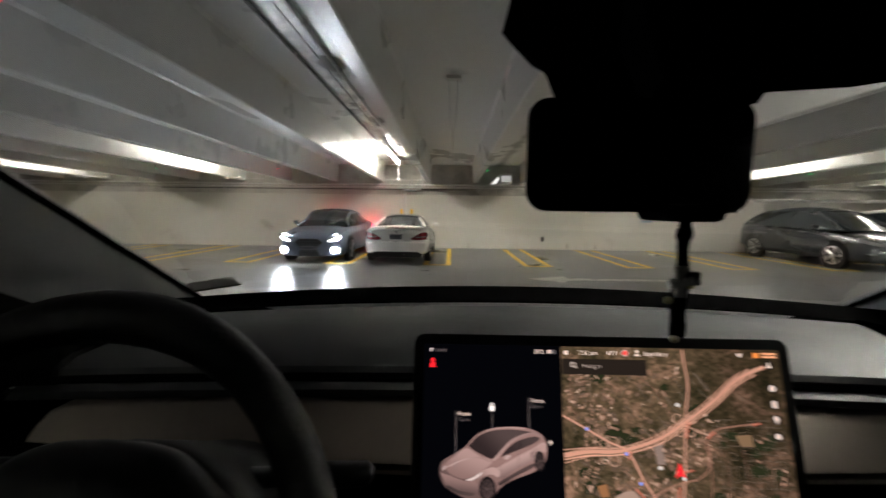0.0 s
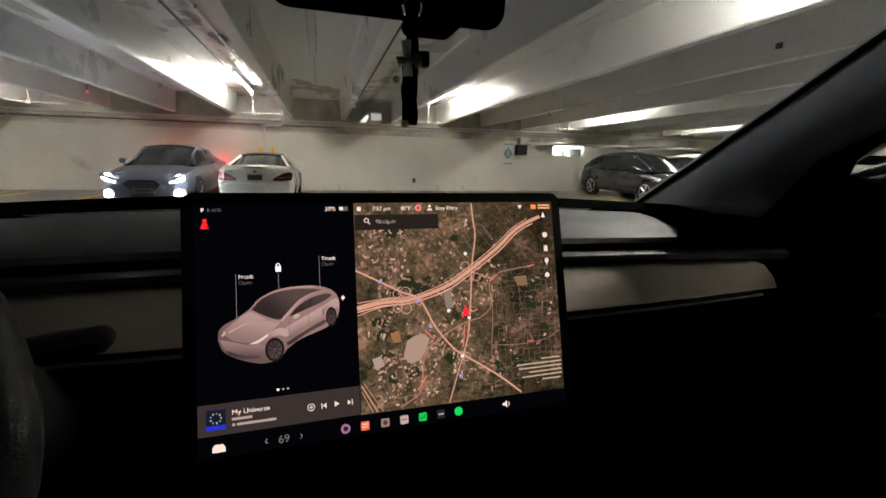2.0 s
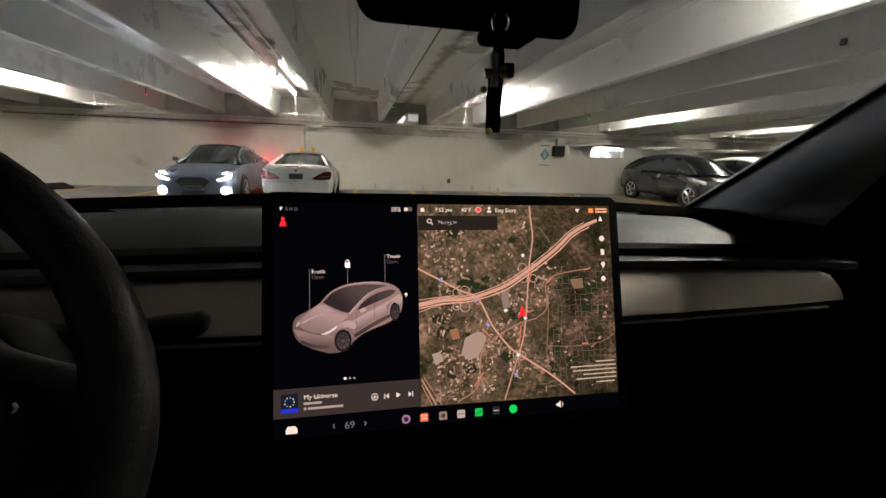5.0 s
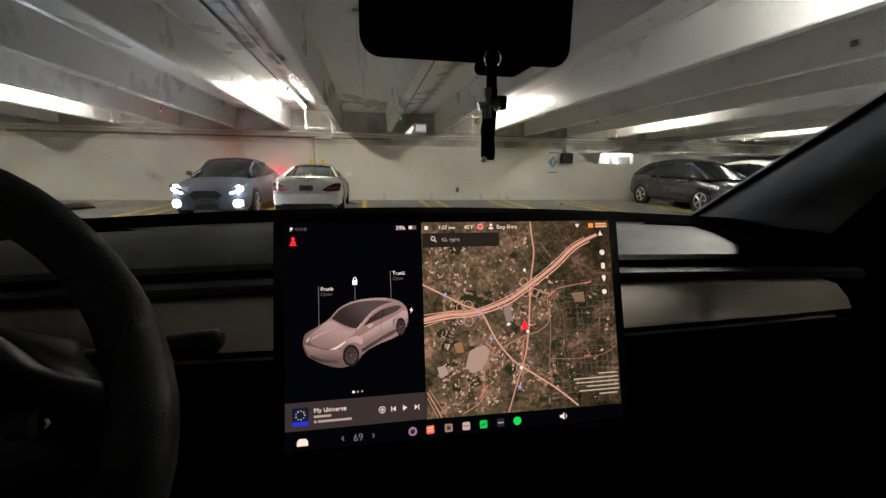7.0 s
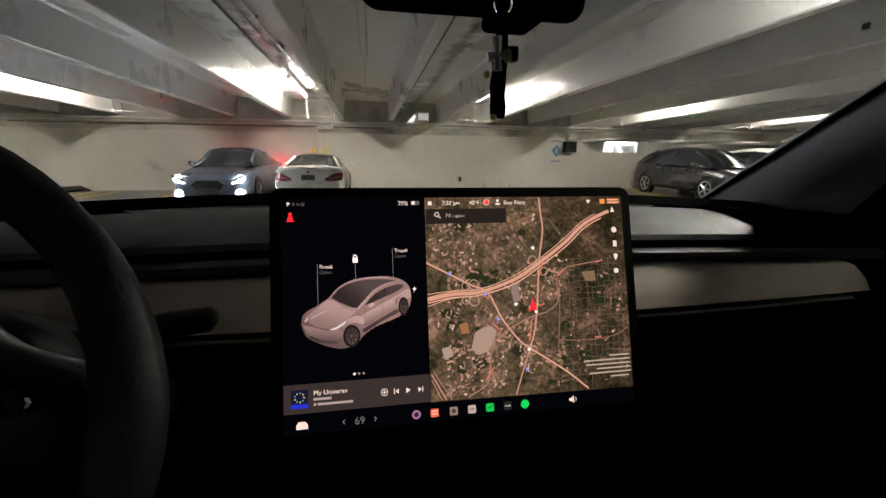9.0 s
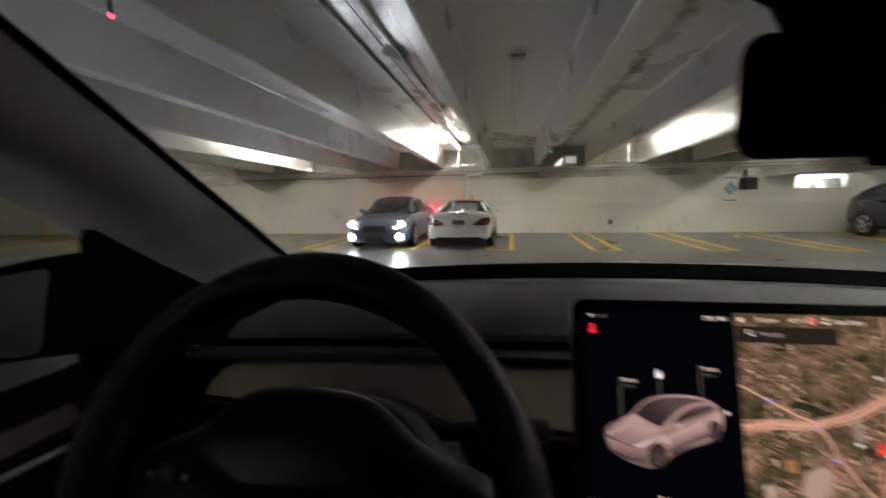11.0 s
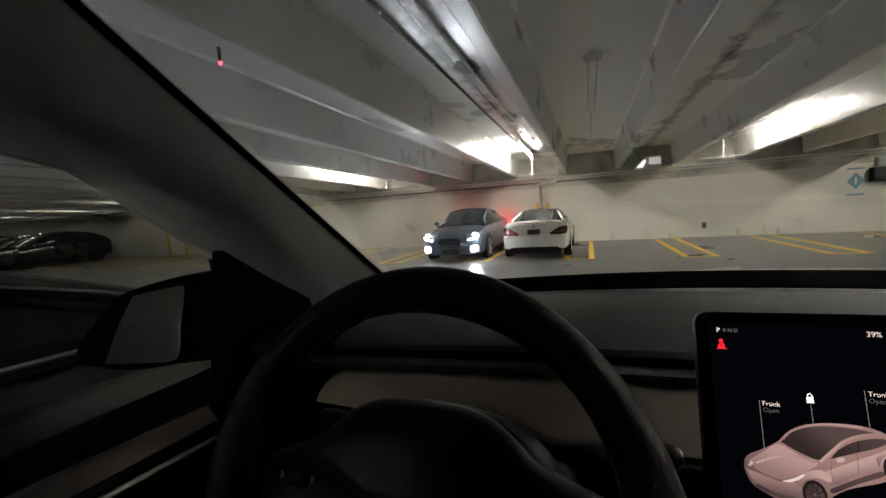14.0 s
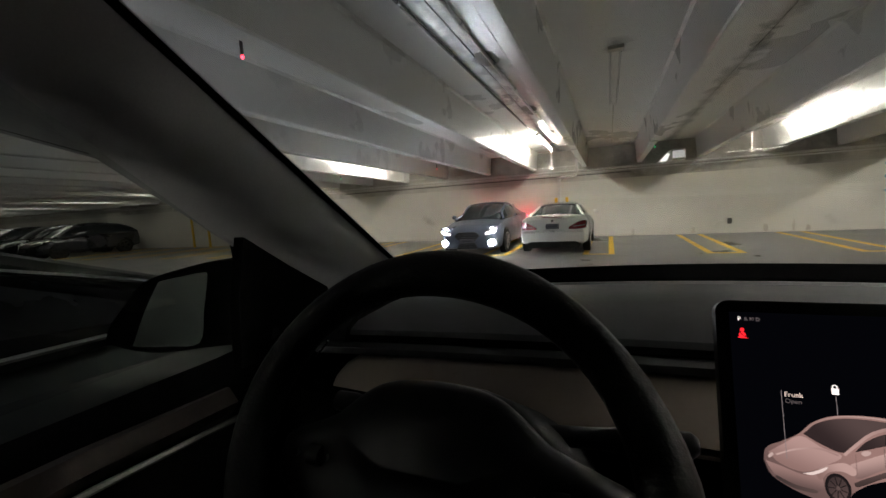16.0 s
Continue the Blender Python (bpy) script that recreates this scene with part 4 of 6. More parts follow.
def pillar(e1, e2, s):
    rings = []
    for k in range(13):
        i, u = min(k // 4, 2), (k - 4 * min(k // 4, 2)) / 4
        a, b = e1[i].lerp(e1[i + 1], u), e2[i].lerp(e2[i + 1], u)
        mid = a.lerp(b, 0.45) + Vector((-s * 0.022, -0.030, -0.006))
        q = a.lerp(b, 0.75) + Vector((-s * 0.008, -0.014, -0.002))
        out = a.lerp(b, 0.5) + Vector((s * 0.05, 0.07, 0.03))
        rings.append([a, a.lerp(mid, 0.5) + Vector((-s * 0.006, -0.006, 0)), mid, q, b, b + Vector((s * 0.03, 0.01, 0)), out, a + Vector((s * 0.005, 0.015, 0.012))])
    return loft(bmesh.new(), rings)


part("a_pillar", pillar(E1L, E2L, -1), M_LINER, car, "grey cloth-covered windscreen pillar", smooth=50)
part("a_pillar", pillar(E1R, E2R, 1), M_LINER, car, "grey cloth-covered windscreen pillar", smooth=50)
for e1, e2, s in ((E1L, E2L, -1), (E1R, E2R, 1)):
    rings = []
    for a, b in zip(e1, e2):
        skin = [a.lerp(b, 0.12) + Vector((s * 0.030, 0.035, 0.016)), a.lerp(b, 0.5) + Vector((s * 0.062, 0.080, 0.034)), b + Vector((s * 0.045, 0.016, 0.004))]
        rings.append(skin + [q + Vector((s * 0.006, 0.008, 0.006)) for q in skin[::-1]])
    part("pillar_skin", loft(bmesh.new(), rings), M_BLACK, car, "black outer pillar", smooth=40)
for e, s in ((E1L, -1), (E1R, 1)):
    part("pillar_seal", tubed([p + Vector((-s * 0.002, 0.004, 0.003)) for p in e], 0.005, 6), M_MATT, car, "black rubber seal")
bm = bmesh.new()
n = 16
rows = []
for k in range(n + 1):
    t = k / n
    bow = 0.10 * (1 - (2 * t - 1) ** 2)
    lo = E1L[1].lerp(E1R[1], t) + Vector((0, bow * 0.75, 0.004))
    hi = E1L[3].lerp(E1R[3], t) + Vector((0, bow * 1.6, 0.02))
    rows.append([lo, lo.lerp(hi, 0.33), lo.lerp(hi, 0.66), hi])
loft(bm, rows, False, False)
ws = part("windscreen", bm, M_GLASS, car, "clear curved windscreen", smooth=60)
ws.visible_shadow = False
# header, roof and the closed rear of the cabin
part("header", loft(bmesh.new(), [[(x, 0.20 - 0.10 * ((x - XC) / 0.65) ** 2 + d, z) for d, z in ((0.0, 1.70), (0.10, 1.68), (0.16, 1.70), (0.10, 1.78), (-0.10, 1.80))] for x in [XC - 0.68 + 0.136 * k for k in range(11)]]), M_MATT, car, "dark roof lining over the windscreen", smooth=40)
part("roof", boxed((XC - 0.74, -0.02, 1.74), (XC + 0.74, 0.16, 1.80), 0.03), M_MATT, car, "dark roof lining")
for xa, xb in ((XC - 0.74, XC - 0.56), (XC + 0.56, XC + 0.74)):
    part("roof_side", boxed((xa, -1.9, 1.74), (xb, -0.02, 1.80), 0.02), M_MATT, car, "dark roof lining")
part("glass_roof", boxed((XC - 0.56, -1.9, 1.775), (XC + 0.56, -0.02, 1.78)), M_ROOFGLASS, car, "tinted glass roof")
part("rear_shell", boxed((XC - 0.80, -1.95, 0.55), (XC + 0.80, -1.90, 1.78)), M_MATT, car, "dark rear of the cabin")
part("floor_pan", boxed((XC - 0.84, -1.9, 0.40), (XC + 0.84, 1.0, 0.46)), M_MATT, car)
part("firewall", boxed((XC - 0.78, 0.92, 0.40), (XC + 0.78, 0.98, 1.22)), M_MATT, car)
part("bonnet", hull(bmesh.new(), [(0.96, 0.42, 1.16, 0.86), (1.3, 0.40, 1.12, 0.86), (1.7, 0.38, 1.05, 0.82), (1.95, 0.40, 0.92, 0.66), (2.02, 0.5, 0.78, 0.5)], XC), M_DARK, car, "car bonnet below the windscreen", smooth=35)
part("tail", hull(bmesh.new(), [(-2.62, 0.55, 0.92, 0.60), (-2.55, 0.40, 1.10, 0.80), (-2.3, 0.36, 1.20, 0.88), (-1.96, 0.36, 1.26, 0.90)], XC), M_DARK, car, "dark painted car tail", smooth=35)
part("rear_window", loft(bmesh.new(), [[(XC - w, y, z), (XC + w, y, z), (XC + w, y + 0.03, z - 0.02), (XC - w, y + 0.03, z - 0.02)] for y, z, w in ((-2.40, 1.22, 0.62), (-2.15, 1.50, 0.58), (-1.93, 1.70, 0.55))]), M_CARGLASS, car, "sloping rear window", smooth=40)
part("roof_skin", loft(bmesh.new(), [[(XC + w * math.cos(t), y, z + 0.05 * math.sin(t)) for t in [math.pi * k / 10 for k in range(11)]] + [(XC - w * 0.98, y, z - 0.01), (XC - 0.57, y, z + 0.02), (XC - 0.57, y, z + 0.012), (XC + 0.57, y, z + 0.012), (XC + 0.57, y, z + 0.02), (XC + w * 0.98, y, z - 0.01)] for y, z, w in ((-1.95, 1.775, 0.68), (-1.90, 1.80, 0.72))]), M_DARK, car, "dark painted roof edge")
for s in (-1, 1):
    part("side_skin", boxed((min(XC + s * 0.885, XC + s * 0.93), -1.98, 0.34), (max(XC + s * 0.885, XC + s * 0.93), 1.0, 1.12), 0.02, 3), M_DARK, car, "dark painted outer door side", smooth=40)
    for y in (-1.45, 1.40):
        wheel(car, XC + s * 0.82, y, 0.36, s)
part("seat_back", boxed((XC - 0.60, -0.62, 0.75), (XC - 0.12, -0.45, 1.30), 0.06, 3), M_MATT, car)
part("seat_back", boxed((XC + 0.12, -0.62, 0.75), (XC + 0.60, -0.45, 1.30), 0.06, 3), M_MATT, car)
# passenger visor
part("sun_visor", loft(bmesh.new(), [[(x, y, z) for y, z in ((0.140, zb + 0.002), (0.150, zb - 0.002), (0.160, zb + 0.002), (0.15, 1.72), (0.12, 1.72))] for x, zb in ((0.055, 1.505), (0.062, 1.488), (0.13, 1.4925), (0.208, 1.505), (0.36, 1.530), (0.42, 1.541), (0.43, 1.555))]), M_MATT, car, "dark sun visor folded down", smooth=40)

# doors
for s, x_in, low in ((-1, XC - 0.775, 0.045), (1, XC + 0.785, -0.012)):
    d = new("door")
    d.parent = car
    tagged(d, "dark car door with a brown trim strip")
    def dp(a, b):
        return (min(a, b), max(a, b))
    xa, xb = dp(x_in, x_in + s * 0.10)
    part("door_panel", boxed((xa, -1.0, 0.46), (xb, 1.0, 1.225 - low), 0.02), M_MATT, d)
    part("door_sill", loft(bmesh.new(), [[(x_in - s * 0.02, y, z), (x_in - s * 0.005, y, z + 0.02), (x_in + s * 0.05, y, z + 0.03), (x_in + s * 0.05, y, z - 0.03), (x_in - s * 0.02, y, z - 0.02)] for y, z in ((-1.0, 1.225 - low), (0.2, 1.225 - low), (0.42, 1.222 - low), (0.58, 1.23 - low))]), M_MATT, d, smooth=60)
    part("door_trim", loft(bmesh.new(), [[(x_in - s * o, y, z1), (x_in - s * (o + 0.015), y, (z0 + z1) / 2), (x_in - s * o, y, z0), (x_in + s * 0.02, y, z0), (x_in + s * 0.02, y, z1)] for y, z0, z1, o in ((-0.9, 1.165, 1.195, 0.015), (0.0, 1.165, 1.198, 0.02), (0.20, 1.160, 1.195, 0.022), (0.38, 1.148, 1.185, 0.02))]), M_DOORTRIM, d, "dark brown trim strip", smooth=40)
    part("trim_line", tubed([(x_in - s * 0.035, -0.9, 1.165), (x_in - s * 0.045, 0.0, 1.166), (x_in - s * 0.040, 0.20, 1.161), (x_in - s * 0.035, 0.38, 1.144)], 0.004, 6), M_LIGHTLINE, d, "pale metal line")
    part("armrest", boxed(*[tuple(v) for v in zip(dp(x_in - s * 0.09, x_in + s * 0.01), (-0.9, 0.25), (0.98, 1.06))], 0.02), M_MATT, d)
    gx = x_in + s * 0.045
    part("side_window", loft(bmesh.new(), [[(gx, -1.0, 1.24), (gx, 0.60, 1.24), (gx - s * 0.0, 0.60, 1.27)], [(gx - s * 0.09, -0.9, 1.70), (gx - s * 0.09, 0.0, 1.68), (gx - s * 0.09, 0.02, 1.68)]], False, False), M_SIDEGLASS, d, "lightly tinted side window")
def corner_cover(x, s, pts):
    part("corner_cover", plate(pts, 0.02, Matrix(((0, 0, s, x), (1, 0, 0, 0), (0, 1, 0, 0), (0, 0, 0, 1)))), M_MATT, car, "black cover at the pillar foot, on the right also blacking in shade")


corner_cover(-0.635, -1, [(0.445, 1.393), (0.533, 1.336), (0.63, 1.278), (0.66, 1.17), (0.415, 1.17), (0.425, 1.30)])
# right cover runs up the pillar in place of its soft shade
corner_cover(0.90, 1, [(0.645, 1.19), (0.578, 1.283), (0.496, 1.40), (0.460, 1.438), (0.410, 1.464), (0.350, 1.492), (0.345, 1.458), (0.404, 1.426), (0.447, 1.400), (0.471, 1.376), (0.476, 1.352), (0.428, 1.342), (0.415, 1.30), (0.40, 1.19)])
part("b_pillar", boxed((XC - 0.83, -1.95, 1.2), (XC - 0.70, -0.75, 1.78), 0.02), M_MATT, car)
part("b_pillar", boxed((XC + 0.70, -1.95, 1.2), (XC + 0.84, -0.75, 1.78), 0.02), M_MATT, car)
part("roof_rail", tubed([E2L[2] + Vector((-0.01, 0.0, 0.036)), E2L[3] + Vector((-0.01, 0, 0.036)), Vector((-0.64, -0.8, 1.70))], 0.035, 8), M_MATT, car)
part("roof_rail", tubed([E2R[3] + Vector((0.02, 0, 0.03)), Vector((0.87, -0.8, 1.72))], 0.035, 8), M_MATT, car)


def door_mirror(s):
    """An outside mirror: rounded shell, raked outwards, with the glass set into its rear face."""
    t = new("door_mirror")
    t.parent = car
    tagged(t, "black outside mirror")
    outline = smooth_line([(1.15, 1.197), (1.143, 1.227), (1.111, 1.269), (1.072, 1.313), (1.008, 1.334), (0.933, 1.345), (0.895, 1.323), (0.884, 1.273), (0.891, 1.212), (0.906, 1.182), (0.982, 1.176), (1.075, 1.173), (1.15, 1.197)], 4)[:-1]
    inset = smooth_line([(1.044, 1.312), (1.006, 1.319), (0.967, 1.324), (0.961, 1.314), (0.973, 1.254), (0.988, 1.188), (1.045, 1.186), (1.099, 1.19), (1.098, 1.201), (1.073, 1.259), (1.044, 1.312)], 4)[:-1]

    def rear(u):
        return 0.56 - 0.45 * (u - 0.884)

    rings = []
    for dy, g in ((0.004, 0.96), (0.0, 0.98), (0.008, 1.0), (0.06, 1.0), (0.11, 0.86), (0.14, 0.60), (0.15, 0.25)):
        rings.append([(XC + s * (1.01 + (u - 1.01) * g), rear(u) + dy, 1.258 + (z - 1.258) * g) for u, z in outline])
    part("shell", loft(bmesh.new(), rings), M_MATT, t, smooth=45)
    gl = [(XC + s * u, rear(u) - 0.002, z) for u, z in inset]
    part("mirror_glass", loft(bmesh.new(), [gl, [(x, y + 0.004, z) for x, y, z in gl]]), M_MIRROR, t, "mirror glass")
    xa, xb = XC + s * 0.80, XC + s * 0.92
    part("foot", boxed((min(xa, xb), 0.56, 1.20), (max(xa, xb), 0.64, 1.24), 0.015), M_BLACK, t)


door_mirror(-1)
door_mirror(1)

# rear-view mirror and its mount
rvm = new("rear_view_mirror")
rvm.parent = car
tagged(rvm, "black rear-view mirror")
rings = []
for y, d in ((0.2825, 0.0), (0.288, 0.002), (0.300, 0.009), (0.312, 0.024)):
    rings.append([(x, y, z) for x, z in rounded(0.044 + d, 1.447 + d, 0.194 - d, 1.522 - d * 0.4, 0.014, 6)])
part("shell", loft(bmesh.new(), rings), M_MATT, rvm, smooth=40)
part("mirror_glass", plate(rounded(0.0465, 1.4495, 0.1915, 1.5195, 0.012, 6), 0.002, Matrix(((1, 0, 0, 0), (0, 0, 1, 0.2805), (0, 1, 0, 0), (0, 0, 0, 1)))), surf("dim_mirror", (0.05, 0.05, 0.055), 0.05, metal=1.0, var=0.0, bump=0.0), rvm, "dimmed mirror glass")
part("mount", loft(bmesh.new(), [[(x0, y, z), (x1, y, z), (x1 - 0.014, y + 0.03, z), (x0 + 0.016, y + 0.03, z)] for x0, x1, y, z in ((0.058, 0.182, 0.266, 1.515), (0.050, 0.185, 0.258, 1.527), (0.041, 0.19, 0.252, 1.536), (0.029, 0.20, 0.248, 1.540), (0.021, 0.21, 0.245, 1.547), (0.025, 0.22, 0.240, 1.562), (0.032, 0.23, 0.232, 1.595), (0.036, 0.23, 0.215, 1.72))]), M_MATT, rvm, "black cover over the mirror's foot", smooth=40)
part("sensor_pod", boxed((0.075, 0.27, 1.56), (0.25, 0.36, 1.74), 0.03, 3), M_MATT, rvm)
part("knob", boxed((0.126, 0.25, 1.4415), (0.160, 0.30, 1.4525), 0.005, 3), M_MATT, rvm)

# ---- steering wheel ----
SWC, SWT = Vector((-0.249, 0.226, 1.217)), 0.371
sw = new("steering_wheel")
sw.parent = car
sw.matrix_basis = Matrix.Translation(SWC) @ Matrix.Rotation(-SWT, 4, "X")
tagged(sw, "black leather steering wheel")
bm = bmesh.new()
n, mm = 56, 12
rings = []
for k in range(n):
    a = 2 * math.pi * k / n
    fat = 1 + 0.10 * math.cos(4 * a + 0.4)
    r0 = 0.1625
    rings.append([((r0 + 0.0175 * fat * math.cos(2 * math.pi * j / mm)) * math.cos(a), 0.0155 * math.sin(2 * math.pi * j / mm), (r0 + 0.0175 * fat * math.cos(2 * math.pi * j / mm)) * math.sin(a)) for j in range(mm)])
loft(bm, rings + rings[:1], True, False)
bmesh.ops.remove_doubles(bm, verts=bm.verts, dist=1e-5)
part("rim", bm, M_LEATHER, sw, smooth=80)
half = smooth_line([(0.0, 0.078), (0.030, 0.076), (0.052, 0.070), (0.068, 0.060), (0.079, 0.051), (0.089, 0.043), (0.106, 0.035), (0.126, 0.027), (0.150, 0.014), (0.152, -0.018), (0.118, -0.034), (0.085, -0.058), (0.045, -0.076), (0.0, -0.080)], 4)
bell = half + [(-x, z) for x, z in half[-2:0:-1]]
hub = []
for y, g in ((0.060, 0.86), (0.030, 0.975), (0.020, 1.0), (0.014, 0.985), (0.009, 0.94), (0.003, 0.86), (-0.003, 0.70), (-0.006, 0.35)):
    hub.append([(x * g, y + 0.012 * max(0.0, abs(x) - 0.09) / 0.06, z * g) for x, z in bell])
part("hub", loft(bmesh.new(), hub), M_HUB, sw, "smooth black airbag cover", smooth=60)
for a in (270,):
    c, s = math.cos(radians(a)), math.sin(radians(a))
    part("spoke", loft(bmesh.new(), [[(c * r - s * w, y0, s * r + c * w), (c * r + s * w, y0, s * r - c * w), (c * r + s * w, y0 + 0.014, s * r - c * w), (c * r - s * w, y0 + 0.014, s * r + c * w)] for r, w, y0 in ((0.05, 0.028, -0.012), (0.11, 0.022, -0.008), (0.165, 0.018, -0.006))]), M_BLACK, sw, smooth=40)
for s in (-1, 1):
    part("scroll_wheel", tubed([(s * 0.097 - 0.006, 0.006, 0.011), (s * 0.097 + 0.006, 0.006, 0.011)], 0.008, 14), M_BLACK, sw, smooth=40)
    for dx in (-0.0145, 0.0145):
        part("button_mark", plate([(s * 0.097 + dx - 0.0018, 0.0082), (s * 0.097 + dx, 0.0110), (s * 0.097 + dx - 0.0018, 0.0138), (s * 0.097 + dx - 0.0008, 0.0110)], 0.003, pose(0, 0.004, 0, 90, 0, 0)), M_FIXT, sw, "pale arrow mark")
part("vent_tab", tubed([(-0.482, 0.40, 1.232), (-0.458, 0.40, 1.258)], 0.0014, 6), M_CHROME, car, "bright vent edge")
part("column_cover", loft(bmesh.new(), [[(-0.236 + 0.100 * g * math.cos(t), y, zc + 0.084 * g * math.sin(t)) for t in [2 * math.pi * k / 28 for k in range(28)]] for y, zc, g in ((0.272, 1.19, 0.90), (0.279, 1.19, 0.97), (0.288, 1.19, 1.0), (0.37, 1.14, 1.0), (0.46, 1.09, 1.0))]), M_HUB, car, "smooth dark column cover", smooth=50)
for s, tip in ((-1, (-0.372, 0.300, 1.238)), (1, (-0.064, 0.300, 1.243))):
    root = Vector((-0.247 + s * 0.07, 0.315, 1.225))
    tipv = Vector(tip)
    part("stalk", loft(bmesh.new(), [[root.lerp(tipv, u) + Vector((0, w * math.cos(t) * 1.0, h * math.sin(t))) for t in [2 * math.pi * k / 12 for k in range(12)]] for u, w, h in ((0, 0.010, 0.008), (0.35, 0.009, 0.008), (0.7, 0.011, 0.010), (0.96, 0.010, 0.009), (1.0, 0.006, 0.005))]), M_BLACK, car, "black column stalk", smooth=50)

# ---- lanyard with a cross on the mirror ----
lan = thing("lanyard", "short dark strap with a small metal cross hanging from the mirror", "lanyard", pose(0.118, 0.222, 0))
ringpts = [(0.004 * math.cos(2 * math.pi * k / 16), 0.0, 1.436 + 0.005 * math.sin(2 * math.pi * k / 16)) for k in range(17)]
part("ring", tubed(ringpts, 0.0010, 6), M_CHROME, lan)


def ribbon(x0, w, d, zs, y=0.0, sway=0.0003):
    """A woven strap that hangs with a slight curl."""
    rings = []
    for k, z in enumerate(zs):
        c = x0 + sway * math.sin(k * 0.9)
        f = 1 + 0.07 * math.sin(k * 1.7)
        rings.append([(c - w * f, y - d, z), (c + w * f, y - d * 0.6, z), (c + w * f, y + d, z), (c - w * f, y + d * 0.6, z)])
    return loft(bmesh.new(), rings)


part("strap", ribbon(0.0, 0.0030, 0.0012, [1.447 - 0.0035 * k for k in range(11)]), M_MATT, lan, smooth=50)
part("lower_strap", ribbon(-0.0012, 0.0040, 0.0014, [1.412 - 0.0032 * k for k in range(11)], -0.001), M_MATT, lan, smooth=50)
part("clasp", boxed((0.0030, -0.0030, 1.4085), (0.0088, 0.0030, 1.4160), 0.0010), M_BLACK, lan, "black plastic clasp")
bm = bmesh.new()
for (xa, za), (xb, zb) in (((-0.0040, 1.4190), (-0.0030, 1.4030)), ((-0.0088, 1.4090), (0.0030, 1.4115))):
    tube(bm, [(xa, -0.0052, za), ((xa + xb) / 2, -0.0056, (za + zb) / 2), (xb, -0.0052, zb)], [0.0026, 0.0018, 0.0026], 8)
part("cross", bm, M_BITS, lan, "small silver cross", smooth=40)
for x, z in ((-0.0034, 1.4145), (0.0020, 1.4090), (-0.0045, 1.3800), (-0.0088, 1.4010)):
    bm = bmesh.new()
    bmesh.ops.create_uvsphere(bm, u_segments=10, v_segments=7, radius=0.0020, matrix=pose(x, -0.0050, z))
    part("bead", bm, M_BEAD, lan, "pale yellow bead", smooth=80)


# ---- touchscreen ----
SCR = Matrix(((1, 0, 0, -0.0295), (0, 0.299, -0.954, 0.3762), (0, 0.954, 0.299, 1.3212), (0, 0, 0, 1)))
W, H = 0.3285, 0.2035
scr = new("touchscreen")
scr.parent = car
scr.matrix_basis = SCR
tagged(scr, "lit touchscreen with a map and a car picture")
part("case", plate(rounded(-0.0095, -H - 0.0095, W + 0.0095, 0.0095, 0.010, 6), 0.012, pose(0, 0, -0.0142)), M_BLACK, scr, "thin black screen case")
part("screen_stand", boxed((W / 2 - 0.06, -0.15, -0.08), (W / 2 + 0.06, -0.06, -0.013), 0.01), M_BLACK, scr)


def lit(name, pts, col, strength=1.0, h=0.0, label=""):
    """A flat lit shape on the screen, in millimetres right and down from its corner."""
    key = (round(col[0], 3), round(col[1], 3), round(col[2], 3), strength)
    if key not in LIT:
        LIT[key] = glow("screen_colour", col, strength * 1.1)
    return part(name, plate([(x / 1000, -y / 1000) for x, y in pts], 0.0001, pose(0, 0, -0.0012 + h)), LIT[key], scr, label)


def shaded(name, pts, ca, cb, pa, pb, h=0.0, label=""):
    """A lit shape whose colour runs from ca at the point pa to cb at pb, in millimetres."""
    m = bpy.data.materials.new("screen_shade")
    m.use_nodes = True
    nt = m.node_tree
    nt.nodes.remove(nt.nodes["Principled BSDF"])
    co = nt.nodes.new("ShaderNodeTexCoord")
    dot = nt.nodes.new("ShaderNodeVectorMath")
    dot.operation = "DOT_PRODUCT"
    a, b = Vector((pa[0], -pa[1], 0)) / 1000, Vector((pb[0], -pb[1], 0)) / 1000
    d = (b - a) / (b - a).length_squared
    dot.inputs[1].default_value = d
    nt.links.new(co.outputs["Object"], dot.inputs[0])
    rg = node(nt, "ShaderNodeMapRange", From_Min=a.dot(d), From_Max=a.dot(d) + 1.0)
    rg.interpolation_type = "SMOOTHSTEP"
    nt.links.new(dot.outputs["Value"], rg.inputs["Value"])
    mx = nt.nodes.new("ShaderNodeMix")
    mx.data_type = "RGBA"
    nt.links.new(rg.outputs["Result"], mx.inputs["Factor"])
    mx.inputs["A"].default_value, mx.inputs["B"].default_value = (*ca, 1), (*cb, 1)
    em = node(nt, "ShaderNodeEmission", Strength=1.1)
    nt.links.new(mx.outputs["Result"], em.inputs["Color"])
    nt.links.new(em.outputs[0], nt.nodes["Material Output"].inputs["Surface"])
    ob = part(name, plate([(x / 1000, -y / 1000) for x, y in pts], 0.0001), m, scr, label)
    ob.location.z = -0.0012 + h
    return ob


def strip(pts, w):
    """Outline of a line w wide through the points."""
    v = [Vector(p) for p in pts]
    a, b = [], []
    for i, p in enumerate(v):
        d = (v[min(i + 1, len(v) - 1)] - v[max(i - 1, 0)]).normalized()
        nrm = Vector((-d.y, d.x)) * w / 2
        a.append(tuple(p + nrm))
        b.append(tuple(p - nrm))
    return a + b[::-1]


def rect(x0, y0, x1, y1):
    return [(x0, y0), (x1, y0), (x1, y1), (x0, y1)]


